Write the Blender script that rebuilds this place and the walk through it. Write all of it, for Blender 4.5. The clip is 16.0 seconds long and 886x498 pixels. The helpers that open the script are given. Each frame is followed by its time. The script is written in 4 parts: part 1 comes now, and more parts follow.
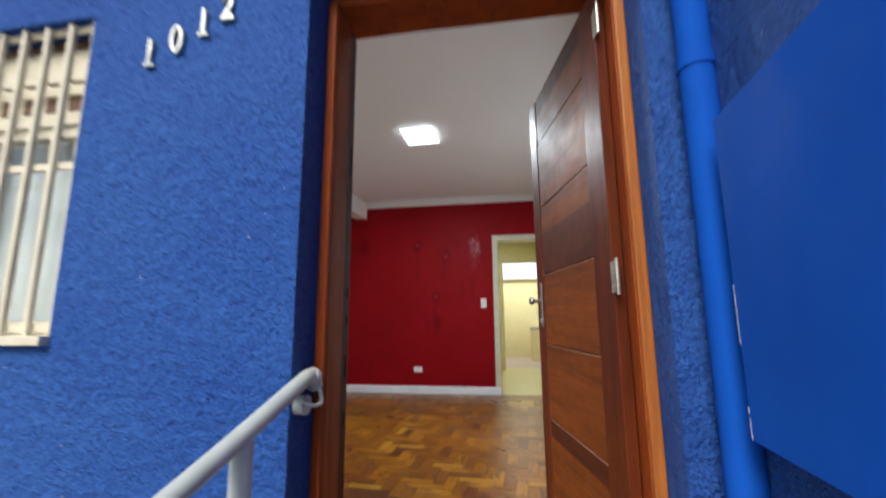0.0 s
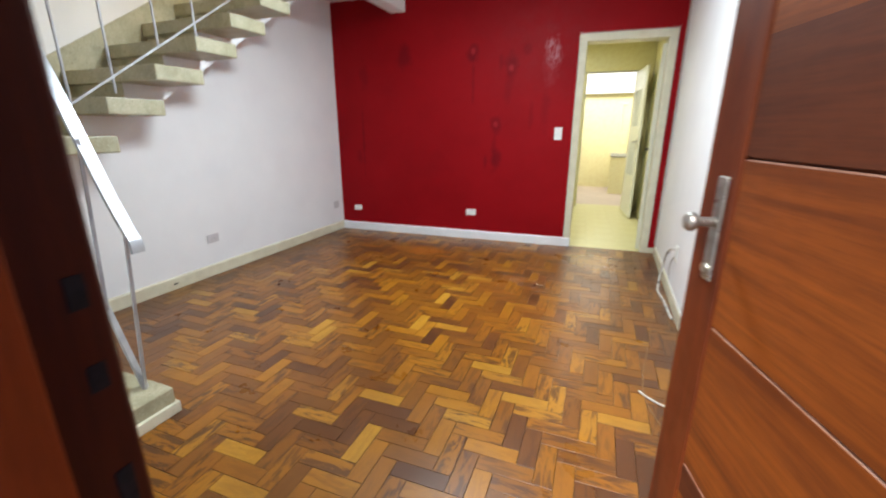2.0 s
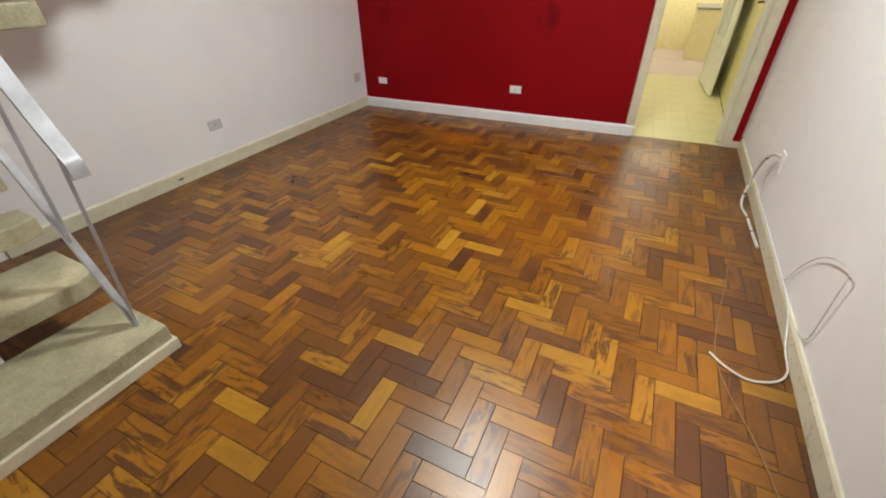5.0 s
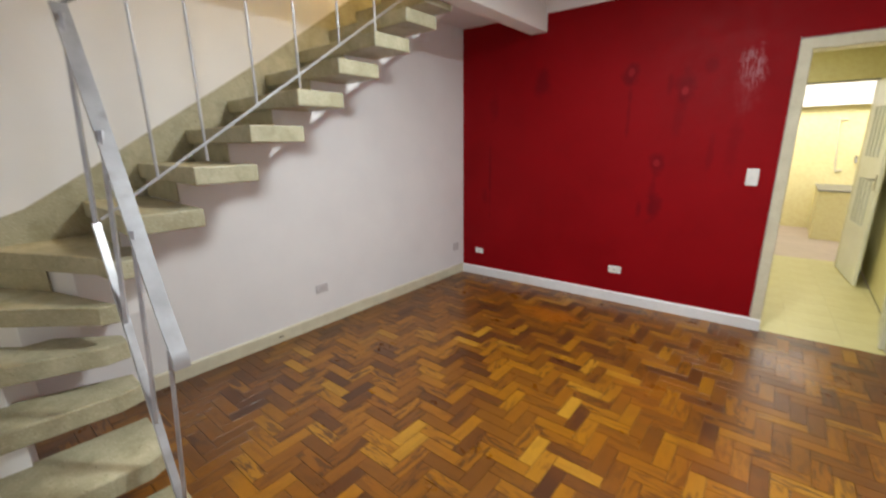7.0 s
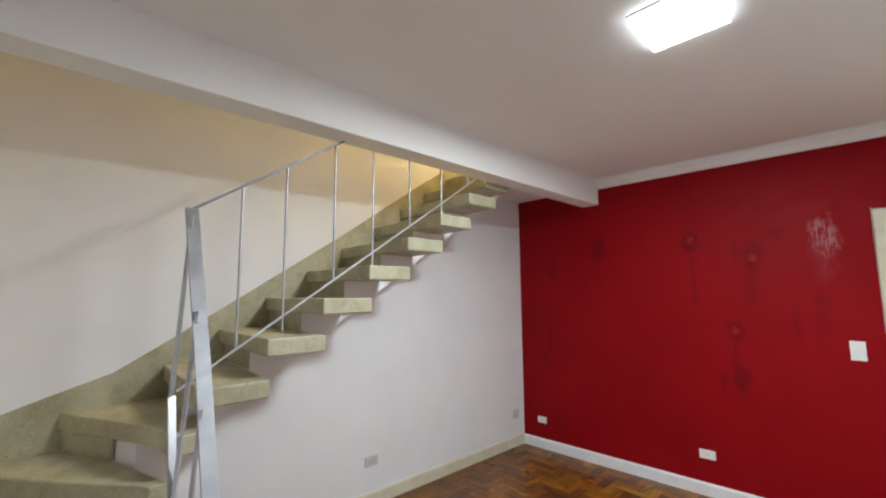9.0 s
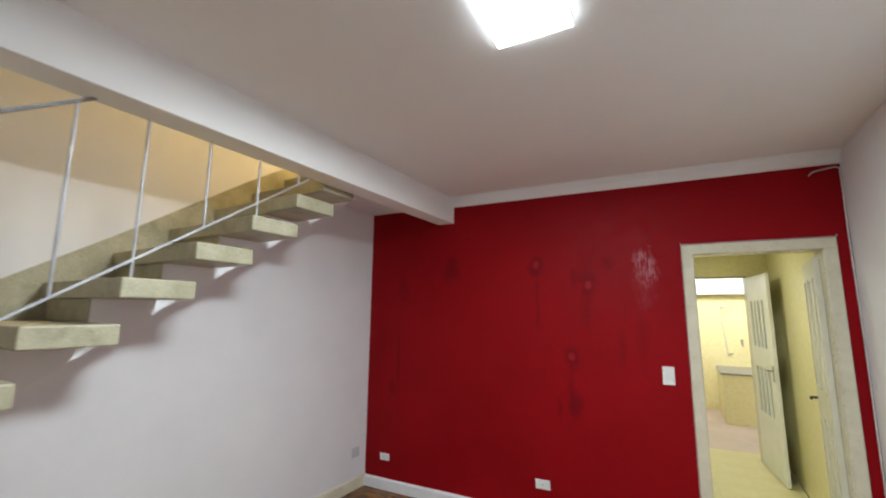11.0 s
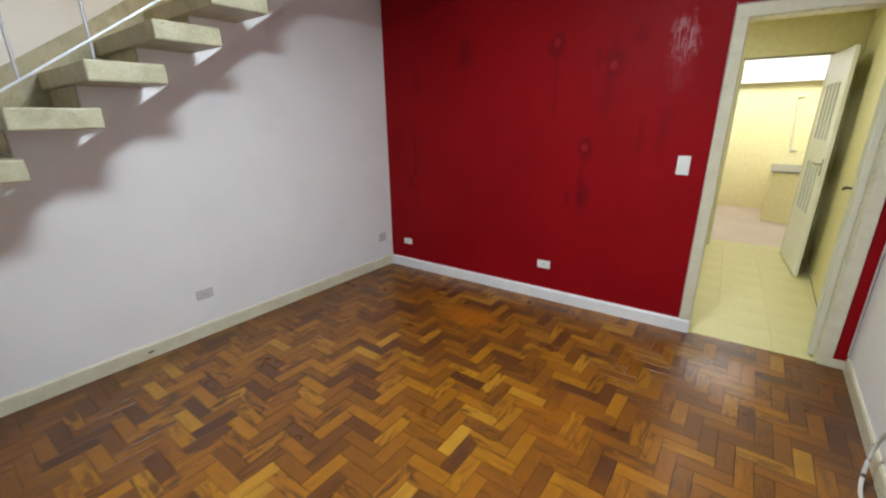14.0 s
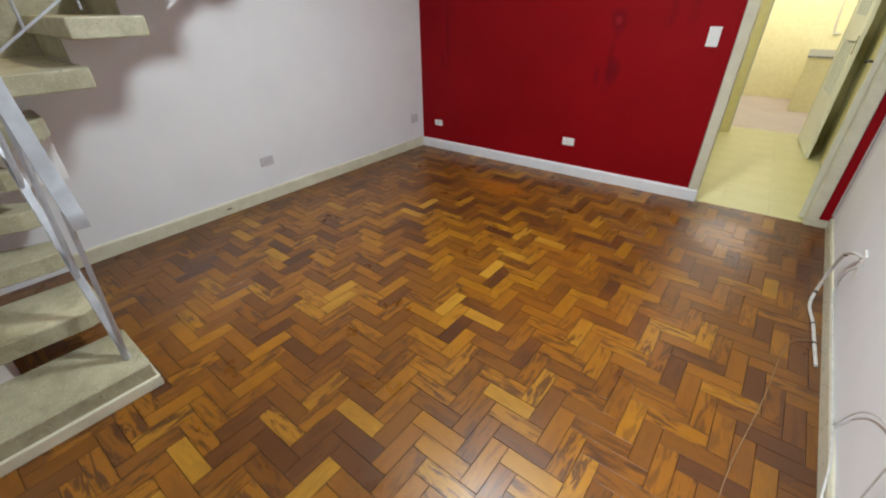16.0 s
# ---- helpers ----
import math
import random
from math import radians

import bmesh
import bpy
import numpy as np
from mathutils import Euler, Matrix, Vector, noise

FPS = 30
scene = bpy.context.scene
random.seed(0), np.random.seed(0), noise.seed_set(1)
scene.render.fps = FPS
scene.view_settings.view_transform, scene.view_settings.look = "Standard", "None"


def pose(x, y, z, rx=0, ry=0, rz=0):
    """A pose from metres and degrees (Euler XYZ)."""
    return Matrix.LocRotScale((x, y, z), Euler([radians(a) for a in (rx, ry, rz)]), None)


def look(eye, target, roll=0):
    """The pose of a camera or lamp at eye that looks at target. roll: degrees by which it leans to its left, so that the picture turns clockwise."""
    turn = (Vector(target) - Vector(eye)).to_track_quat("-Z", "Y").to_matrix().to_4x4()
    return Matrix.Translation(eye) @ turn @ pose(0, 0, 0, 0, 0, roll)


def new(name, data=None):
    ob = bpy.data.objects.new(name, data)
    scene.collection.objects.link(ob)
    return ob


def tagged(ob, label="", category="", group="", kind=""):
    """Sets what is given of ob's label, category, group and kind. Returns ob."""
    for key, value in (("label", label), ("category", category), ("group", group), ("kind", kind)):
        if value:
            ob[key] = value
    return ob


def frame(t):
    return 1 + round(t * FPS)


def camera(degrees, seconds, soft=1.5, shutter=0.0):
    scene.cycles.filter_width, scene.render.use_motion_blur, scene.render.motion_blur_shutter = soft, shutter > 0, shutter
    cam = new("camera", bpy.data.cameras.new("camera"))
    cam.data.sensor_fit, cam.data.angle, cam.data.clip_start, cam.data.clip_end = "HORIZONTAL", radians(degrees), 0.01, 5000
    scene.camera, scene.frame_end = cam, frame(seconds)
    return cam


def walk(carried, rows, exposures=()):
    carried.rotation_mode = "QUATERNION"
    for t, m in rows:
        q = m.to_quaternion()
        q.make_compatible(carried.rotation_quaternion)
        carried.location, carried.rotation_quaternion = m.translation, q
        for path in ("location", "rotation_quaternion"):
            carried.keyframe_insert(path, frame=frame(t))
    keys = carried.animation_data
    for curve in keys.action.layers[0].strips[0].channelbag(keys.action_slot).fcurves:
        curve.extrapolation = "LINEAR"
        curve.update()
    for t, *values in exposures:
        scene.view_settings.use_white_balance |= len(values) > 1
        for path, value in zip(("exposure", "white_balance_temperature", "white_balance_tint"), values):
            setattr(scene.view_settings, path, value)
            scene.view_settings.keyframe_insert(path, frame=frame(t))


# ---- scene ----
SKY, SUN, LED, UP, KIT, YARD = 0.20, 4.7, 92.0, 62.0, 20.5, 34.0
cam = camera(94.7, 16.0, 1.9, 0.5)
PATH = [
    (0, (0.082, 0.128, 1.053), (-0.345, 2.054, 1.382), -0.5),
    (0.5, (0.089, 0.402, 1.102), (-0.309, 2.362, 1.099), -0.3),
    (1, (0.019, 0.666, 1.131), (-0.436, 2.604, 0.94), -0.2),
    (1.5, (-0.058, 0.967, 1.214), (-0.603, 2.861, 0.871), -0.3),
    (2, (-0.087, 1.23, 1.289), (-0.795, 3.013, 0.726), 0.1),
    (2.5, (-0.201, 1.472, 1.322), (-1.01, 3.147, 0.586), -0.2),
    (3, (-0.258, 1.635, 1.368), (-1.072, 3.222, 0.464), -0.3),
    (3.2, (-0.275, 1.674, 1.333), (-1.074, 3.233, 0.368), -0.4),
    (5.3, (-0.283, 1.763, 1.35), (-1.038, 3.225, 0.213), -0.5),
    (5.5, (-0.285, 1.811, 1.36), (-1.067, 3.292, 0.267), -0.5),
    (6, (-0.294, 1.913, 1.434), (-1.197, 3.435, 0.502), -0.6),
    (6.5, (-0.349, 1.94, 1.506), (-1.427, 3.46, 0.78), -0.7),
    (7, (-0.387, 1.926, 1.531), (-1.642, 3.402, 1.032), -0.8),
    (7.5, (-0.41, 1.915, 1.562), (-1.802, 3.321, 1.273), -0.7),
    (8, (-0.409, 1.909, 1.582), (-1.885, 3.256, 1.491), -0.6),
    (8.5, (-0.421, 1.903, 1.622), (-1.922, 3.223, 1.696), -0.3),
    (9, (-0.426, 1.913, 1.654), (-1.895, 3.252, 1.874), -0.4),
    (9.5, (-0.431, 1.955, 1.677), (-1.808, 3.369, 2.001), -0.3),
    (10, (-0.483, 2.081, 1.689), (-1.7, 3.621, 2.072), -0.5),
    (10.2, (-0.511, 2.134, 1.701), (-1.659, 3.725, 2.091), -0.4),
    (12.3, (-0.326, 2.906, 1.699), (-1.259, 4.674, 1.719), -0.4),
    (12.5, (-0.271, 2.949, 1.688), (-1.235, 4.701, 1.638), -0.2),
    (13, (-0.174, 2.973, 1.632), (-1.223, 4.658, 1.385), -0.3),
    (13.5, (-0.199, 2.812, 1.594), (-1.318, 4.411, 1.158), -0.3),
    (14, (-0.198, 2.643, 1.587), (-1.359, 4.15, 0.969), -0.6),
    (14.5, (-0.121, 2.524, 1.556), (-1.292, 3.96, 0.805), -0.7),
    (15, (-0.096, 2.33, 1.511), (-1.245, 3.727, 0.659), -0.6),
    (15.5, (-0.074, 2.19, 1.501), (-1.195, 3.548, 0.554), -0.7),
    (16, (-0.045, 2.126, 1.48), (-1.133, 3.447, 0.446), -0.7),
]
EXPOSURES = [(0.0, -0.6, 6250, 10), (0.5, -0.35, 6200, 10), (1.0, -0.15, 6200, 9), (1.6, -0.1, 6250, 9), (2.1, 0.1, 6350, 9), (2.6, 0.0, 6900, 11), (3.2, -0.12, 7200, 12),
             (5.4, -0.27, 7200, 12), (6.0, -0.33, 7200, 12), (6.6, -0.29, 7150, 12), (7.4, -0.2, 6600, 11), (8.0, -0.2, 6450, 10), (10.0, -0.33, 6450, 10), (12.5, -0.34, 6350, 9), (14.5, -0.3, 6400, 9), (16.0, -0.3, 6450, 10)]
walk(cam, [(t, look(eye, target, roll)) for t, eye, target, roll in PATH], EXPOSURES)

# ---- world, sun, lamps ----
world = bpy.data.worlds.new("world")
scene.world = world
world.use_nodes = True
_wn = world.node_tree.nodes
_sky = _wn.new("ShaderNodeTexSky")
_sky.sky_type, _sky.sun_disc = "NISHITA", False
_sky.sun_elevation, _sky.sun_rotation = radians(42), radians(191)
_sky.air_density, _sky.dust_density = 1.2, 3.0
_bg = _wn["Background"]
_bg.inputs["Strength"].default_value = SKY
world.node_tree.links.new(_sky.outputs[0], _bg.inputs["Color"])
sun = new("sun", bpy.data.lights.new("sun", "SUN"))
sun.data.energy, sun.data.angle, sun.data.color = SUN, radians(24), (1.0, 0.97, 0.92)
sun.matrix_world = look((-1.0, -4.2, 4.7), (0.0, 1.0, 0))


def area(name, m, w, h, watts, colour):
    ob = new(name, bpy.data.lights.new(name, "AREA"))
    ob.data.shape, ob.data.size, ob.data.size_y = "RECTANGLE", w, h
    ob.data.energy, ob.data.color = watts, colour
    ob.matrix_world = m
    return ob


SIDE = 3.5                                             # the front and red walls run this much askew
CEIL = 2.80
area("living_lamp_light", pose(-0.931, 3.712, CEIL - 0.033, 0, 0, SIDE), 0.27, 0.28, LED, (0.88, 0.975, 1.0))
area("upstairs_lamp_light", pose(-2.95, 5.2, 5.05), 0.3, 0.3, UP, (1.0, 0.68, 0.28))
area("kitchen_lamp_light", pose(-0.75, 7.3, 2.52), 0.9, 0.3, KIT, (0.98, 1.0, 0.93))
area("yard_roof_daylight", pose(-0.4, 10.3, 2.72), 1.6, 1.6, YARD, (1.0, 0.99, 0.97))

# ---- materials ----


class Mat:
    """A node material with short ways to add nodes."""

    def __init__(self, name, rough=0.5, metal=0.0, spec=0.5):
        self.m = bpy.data.materials.new(name)
        self.m.use_nodes = True
        self.n, self.l = self.m.node_tree.nodes, self.m.node_tree.links
        self.b = self.n["Principled BSDF"]
        self.b.inputs["Roughness"].default_value = rough
        self.b.inputs["Metallic"].default_value = metal
        self.b.inputs["Specular IOR Level"].default_value = spec
        self.co = self.n.new("ShaderNodeTexCoord").outputs["Object"]

    def link(self, a, b):
        self.l.new(a, b)

    def mapping(self, scale, source=None, loc=None):
        k = self.n.new("ShaderNodeMapping")
        k.inputs["Scale"].default_value = scale
        if loc:
            k.inputs["Location"].default_value = loc
        self.link(source or self.co, k.inputs["Vector"])
        return k.outputs[0]

    def noise(self, scale, detail=4.0, rough=0.55, source=None, stretch=None, distort=0.0):
        k = self.n.new("ShaderNodeTexNoise")
        k.inputs["Scale"].default_value, k.inputs["Detail"].default_value = scale, detail
        k.inputs["Roughness"].default_value, k.inputs["Distortion"].default_value = rough, distort
        self.link(self.mapping(stretch, source) if stretch else (source or self.co), k.inputs["Vector"])
        return k.outputs["Fac"]

    def ramp(self, fac, *stops):
        k = self.n.new("ShaderNodeValToRGB")
        e = k.color_ramp.elements
        while len(e) < len(stops):
            e.new(0.5)
        for el, (p, c) in zip(e, stops):
            el.position = p
            el.color = (c, c, c, 1) if isinstance(c, (int, float)) else (*c, 1)
        self.link(fac, k.inputs[0])
        return k.outputs[0]

    def mix(self, fac, a, b, mode="MIX"):
        k = self.n.new("ShaderNodeMix")
        k.data_type, k.blend_type = "RGBA", mode
        for socket, v in ((k.inputs[0], fac), (k.inputs[6], a), (k.inputs[7], b)):
            if isinstance(v, (int, float)):
                socket.default_value = v if socket is k.inputs[0] else (v, v, v, 1)
            elif isinstance(v, tuple):
                socket.default_value = (*v, 1)
            else:
                self.link(v, socket)
        return k.outputs[2]

    def math(self, op, a, b=0.0, c=None):
        k = self.n.new("ShaderNodeMath")
        k.operation = op
        for i, v in enumerate((a, b) if c is None else (a, b, c)):
            if isinstance(v, (int, float)):
                k.inputs[i].default_value = v
            else:
                self.link(v, k.inputs[i])
        return k.outputs[0]

    def colour(self, c):
        if isinstance(c, tuple):
            self.b.inputs["Base Color"].default_value = (*c, 1)
        else:
            self.link(c, self.b.inputs["Base Color"])
        return self

    def rough(self, fac, lo, hi):
        self.link(self.ramp(fac, (0.3, lo), (0.7, hi)), self.b.inputs["Roughness"])
        return self

    def bump(self, fac, strength, distance):
        k = self.n.new("ShaderNodeBump")
        k.inputs["Strength"].default_value, k.inputs["Distance"].default_value = strength, distance
        self.link(fac, k.inputs["Height"])
        old = self.b.inputs["Normal"].links
        if old:
            self.link(old[0].from_socket, k.inputs["Normal"])
        self.link(k.outputs[0], self.b.inputs["Normal"])
        return self


def painted(name, a, b, rough=0.55, scale=2.5, bump=0.15, fine=180):
    k = Mat(name, rough)
    k.colour(k.mix(k.ramp(k.noise(scale, 6), (0.35, 0.0), (0.7, 1.0)), a, b))
    k.rough(k.noise(scale * 6, 3), rough - 0.08, rough + 0.1)
    k.bump(k.noise(fine, 3), bump, 0.002).bump(k.noise(7, 3), bump, 0.006)
    return k


M_WHITE = painted("lilac_white_wall", (0.785, 0.785, 0.805), (0.83, 0.83, 0.845), 0.6)
M_CEIL = painted("ceiling_paint", (0.86, 0.865, 0.86), (0.90, 0.90, 0.895), 0.75, 1.2)
M_GLOSSWHITE = painted("white_enamel", (0.84, 0.85, 0.87), (0.78, 0.79, 0.81), 0.3, 9, 0.1)
M_CREAM = painted("cream_enamel", (0.70, 0.67, 0.52), (0.60, 0.56, 0.42), 0.32, 7, 0.12)
M_DOORWHITE = painted("old_white_enamel", (0.72, 0.71, 0.58), (0.63, 0.62, 0.48), 0.35, 5, 0.12)
M_BACKDOOR = painted("white_steel_enamel", (0.84, 0.85, 0.80), (0.78, 0.79, 0.72), 0.35, 5, 0.08)
M_RAILWHITE = painted("white_tube_paint", (0.54, 0.59, 0.55), (0.45, 0.50, 0.46), 0.35, 12, 0.1)
M_BARS = painted("cream_bar_paint", (0.72, 0.67, 0.52), (0.62, 0.57, 0.43), 0.4, 14, 0.15)
M_PLASTIC = painted("white_plastic", (0.82, 0.82, 0.80), (0.76, 0.76, 0.73), 0.3, 20, 0.02)
M_GREYPLATE = painted("painted_plate", (0.60, 0.58, 0.60), (0.53, 0.51, 0.53), 0.4, 20, 0.05)
M_DARK = painted("dark_slot", (0.03, 0.03, 0.03), (0.05, 0.05, 0.05), 0.5, 20, 0.0)
M_CABLE = painted("white_cable", (0.62, 0.61, 0.58), (0.48, 0.46, 0.43), 0.4, 30, 0.05)
M_TWINE = painted("brown_twine", (0.30, 0.18, 0.09), (0.22, 0.12, 0.05), 0.8, 40, 0.1)
M_CONCRETE = painted("pavement_concrete", (0.30, 0.29, 0.27), (0.22, 0.21, 0.20), 0.85, 3, 0.4, 60)


def metal(name, a, b, rough, scale=30):
    k = Mat(name, rough, 0.9)
    k.colour(k.mix(k.ramp(k.noise(scale, 5), (0.4, 0.0), (0.65, 1.0)), a, b))
    k.rough(k.noise(scale * 2, 4), rough - 0.08, rough + 0.15).bump(k.noise(90, 3), 0.05, 0.001)
    return k


M_CHROME = metal("worn_chrome", (0.48, 0.47, 0.45), (0.30, 0.29, 0.27), 0.3)
M_SILVER = Mat("silver_paint", 0.38, 0.55)
M_SILVER.colour(M_SILVER.mix(M_SILVER.ramp(M_SILVER.noise(9, 6), (0.4, 0.0), (0.68, 1.0)), (0.50, 0.52, 0.56), (0.38, 0.39, 0.42)))
M_SILVER.rough(M_SILVER.noise(40, 4), 0.28, 0.5).bump(M_SILVER.noise(60, 3), 0.08, 0.002)
M_DULL = metal("dull_grey_steel", (0.22, 0.22, 0.23), (0.15, 0.15, 0.16), 0.5)
M_STEEL = metal("zinc_hinge", (0.70, 0.72, 0.66), (0.50, 0.50, 0.42), 0.35, 60)

# rough blue render
M_BLUE = Mat("blue_render", 0.7, 0.0, 0.3)
_n = M_BLUE.noise(1.3, 6)
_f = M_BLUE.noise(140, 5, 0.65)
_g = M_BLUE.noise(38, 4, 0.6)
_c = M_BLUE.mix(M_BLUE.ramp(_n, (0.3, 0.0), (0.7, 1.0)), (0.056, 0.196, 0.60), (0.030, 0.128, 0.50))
# shade of the pits mixed into the colour, following both bump noises
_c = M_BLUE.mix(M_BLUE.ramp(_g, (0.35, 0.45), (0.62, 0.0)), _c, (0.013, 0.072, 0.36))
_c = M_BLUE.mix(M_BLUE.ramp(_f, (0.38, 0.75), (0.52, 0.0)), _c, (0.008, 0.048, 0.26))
_chip = M_BLUE.ramp(M_BLUE.noise(34, 2), (0.765, 0.0), (0.775, 0.9))
M_BLUE.colour(M_BLUE.mix(_chip, _c, (0.55, 0.62, 0.75)))
M_BLUE.bump(_f, 1.0, 0.013).bump(_g, 1.0, 0.03).bump(M_BLUE.noise(5, 3), 0.3, 0.02)
M_BLUEPAINT = Mat("blue_enamel", 0.75, 0.0, 0.06)
_c = M_BLUEPAINT.mix(M_BLUEPAINT.ramp(M_BLUEPAINT.noise(2.2, 5), (0.3, 0.0), (0.7, 1.0)), (0.010, 0.098, 0.51), (0.008, 0.078, 0.42))
_scr = M_BLUEPAINT.ramp(M_BLUEPAINT.noise(30, 3, stretch=(3, 3, 0.25)), (0.77, 0.0), (0.80, 0.8))
M_BLUEPAINT.colour(M_BLUEPAINT.mix(_scr, _c, (0.5, 0.55, 0.7)))
M_BLUEPAINT.rough(M_BLUEPAINT.noise(7, 4), 0.65, 0.85).bump(M_BLUEPAINT.noise(22, 3), 0.08, 0.004)

# red wall: satin paint, filled holes with runs, one shiny patch
M_RED = Mat("red_wall_paint", 0.5, 0.0, 0.1)
_c = M_RED.mix(M_RED.ramp(M_RED.noise(1.6, 6), (0.3, 0.0), (0.7, 1.0)), (0.285, 0.0036, 0.0075), (0.235, 0.0026, 0.0058))
_warp = M_RED.noise(9, 4)
_sep = M_RED.n.new("ShaderNodeSeparateXYZ")
M_RED.link(M_RED.co, _sep.inputs[0])


def spot(k, sep, warp, x, z, rx, rz, edge=0.35):
    dx = k.math("DIVIDE", k.math("SUBTRACT", sep.outputs[0], x), rx)
    dz = k.math("DIVIDE", k.math("SUBTRACT", sep.outputs[2], z), rz)
    d = k.math("SQRT", k.math("ADD", k.math("MULTIPLY", dx, dx), k.math("MULTIPLY", dz, dz)))
    d = k.math("ADD", d, k.math("MULTIPLY", k.math("SUBTRACT", warp, 0.5), 1.6))
    return k.ramp(d, (edge, 1.0), (1.0, 0.0))


# filled screw holes: a ring of darker paint round a paler middle, with runs below
for _x, _z, _rx, _rz, _s in ((-1.592, 2.10, 0.085, 0.12, 0.75), (-1.585, 1.80, 0.022, 0.30, 0.45), (-2.416, 2.09, 0.11, 0.17, 0.6), (-1.165, 1.96, 0.09, 0.15, 0.6), (-1.28, 1.99, 0.03, 0.12, 0.4),
                             (-1.19, 1.70, 0.05, 0.22, 0.25), (-1.315, 1.33, 0.085, 0.12, 0.7), (-1.310, 0.95, 0.075, 0.15, 0.7), (-1.325, 1.12, 0.035, 0.25, 0.4), (-1.42, 0.93, 0.03, 0.10, 0.5),
                             (-2.99, 1.15, 0.022, 0.45, 0.55), (-3.05, 0.95, 0.05, 0.12, 0.4), (-2.95, 1.9, 0.07, 0.18, 0.35), (-0.78, 1.50, 0.06, 0.25, 0.3), (-0.93, 1.42, 0.03, 0.15, 0.3), (-1.0, 2.1, 0.05, 0.08, 0.35)):
    _c = M_RED.mix(M_RED.math("MULTIPLY", spot(M_RED, _sep, _warp, _x, _z, _rx, _rz), _s * 0.7), _c, (0.085, 0.002, 0.007))
for _x, _z in ((-1.592, 2.11), (-1.165, 1.93), (-1.315, 1.34)):
    _c = M_RED.mix(M_RED.math("MULTIPLY", spot(M_RED, _sep, _warp, _x, _z, 0.034, 0.042, 0.5), 0.7), _c, (0.34, 0.018, 0.024))
# shiny patch: smoother paint, its whitish sheen also mixed into the colour
_streak = M_RED.noise(34, 5, 0.7, stretch=(1.8, 1.0, 0.4))
_patch = M_RED.math("MULTIPLY", spot(M_RED, _sep, _warp, -0.740, 2.06, 0.10, 0.17, 0.3), M_RED.ramp(_streak, (0.42, 0.0), (0.56, 1.0)))
_fade = M_RED.math("MULTIPLY", spot(M_RED, _sep, _warp, -0.745, 1.95, 0.11, 0.30, 0.2), M_RED.ramp(_streak, (0.40, 0.15), (0.62, 0.6)))
_c = M_RED.mix(M_RED.math("MULTIPLY", _patch, 0.6), _c, (0.50, 0.26, 0.30))
_c = M_RED.mix(M_RED.math("MULTIPLY", _fade, 0.35), _c, (0.34, 0.11, 0.13))
M_RED.colour(_c)
_r = M_RED.ramp(M_RED.noise(11, 5), (0.3, 0.46), (0.7, 0.62))
M_RED.link(M_RED.mix(_patch, _r, 0.22), M_RED.b.inputs["Roughness"])
M_RED.bump(M_RED.noise(160, 3), 0.12, 0.002).bump(M_RED.noise(30, 4, stretch=(1, 1, 0.5)), 0.12, 0.003)


SHINE = (-0.18, 5.45)
EAST_EDGE, WEST_EDGE = 0.46, -3.33                      # side walls towards which the floor colour darkens


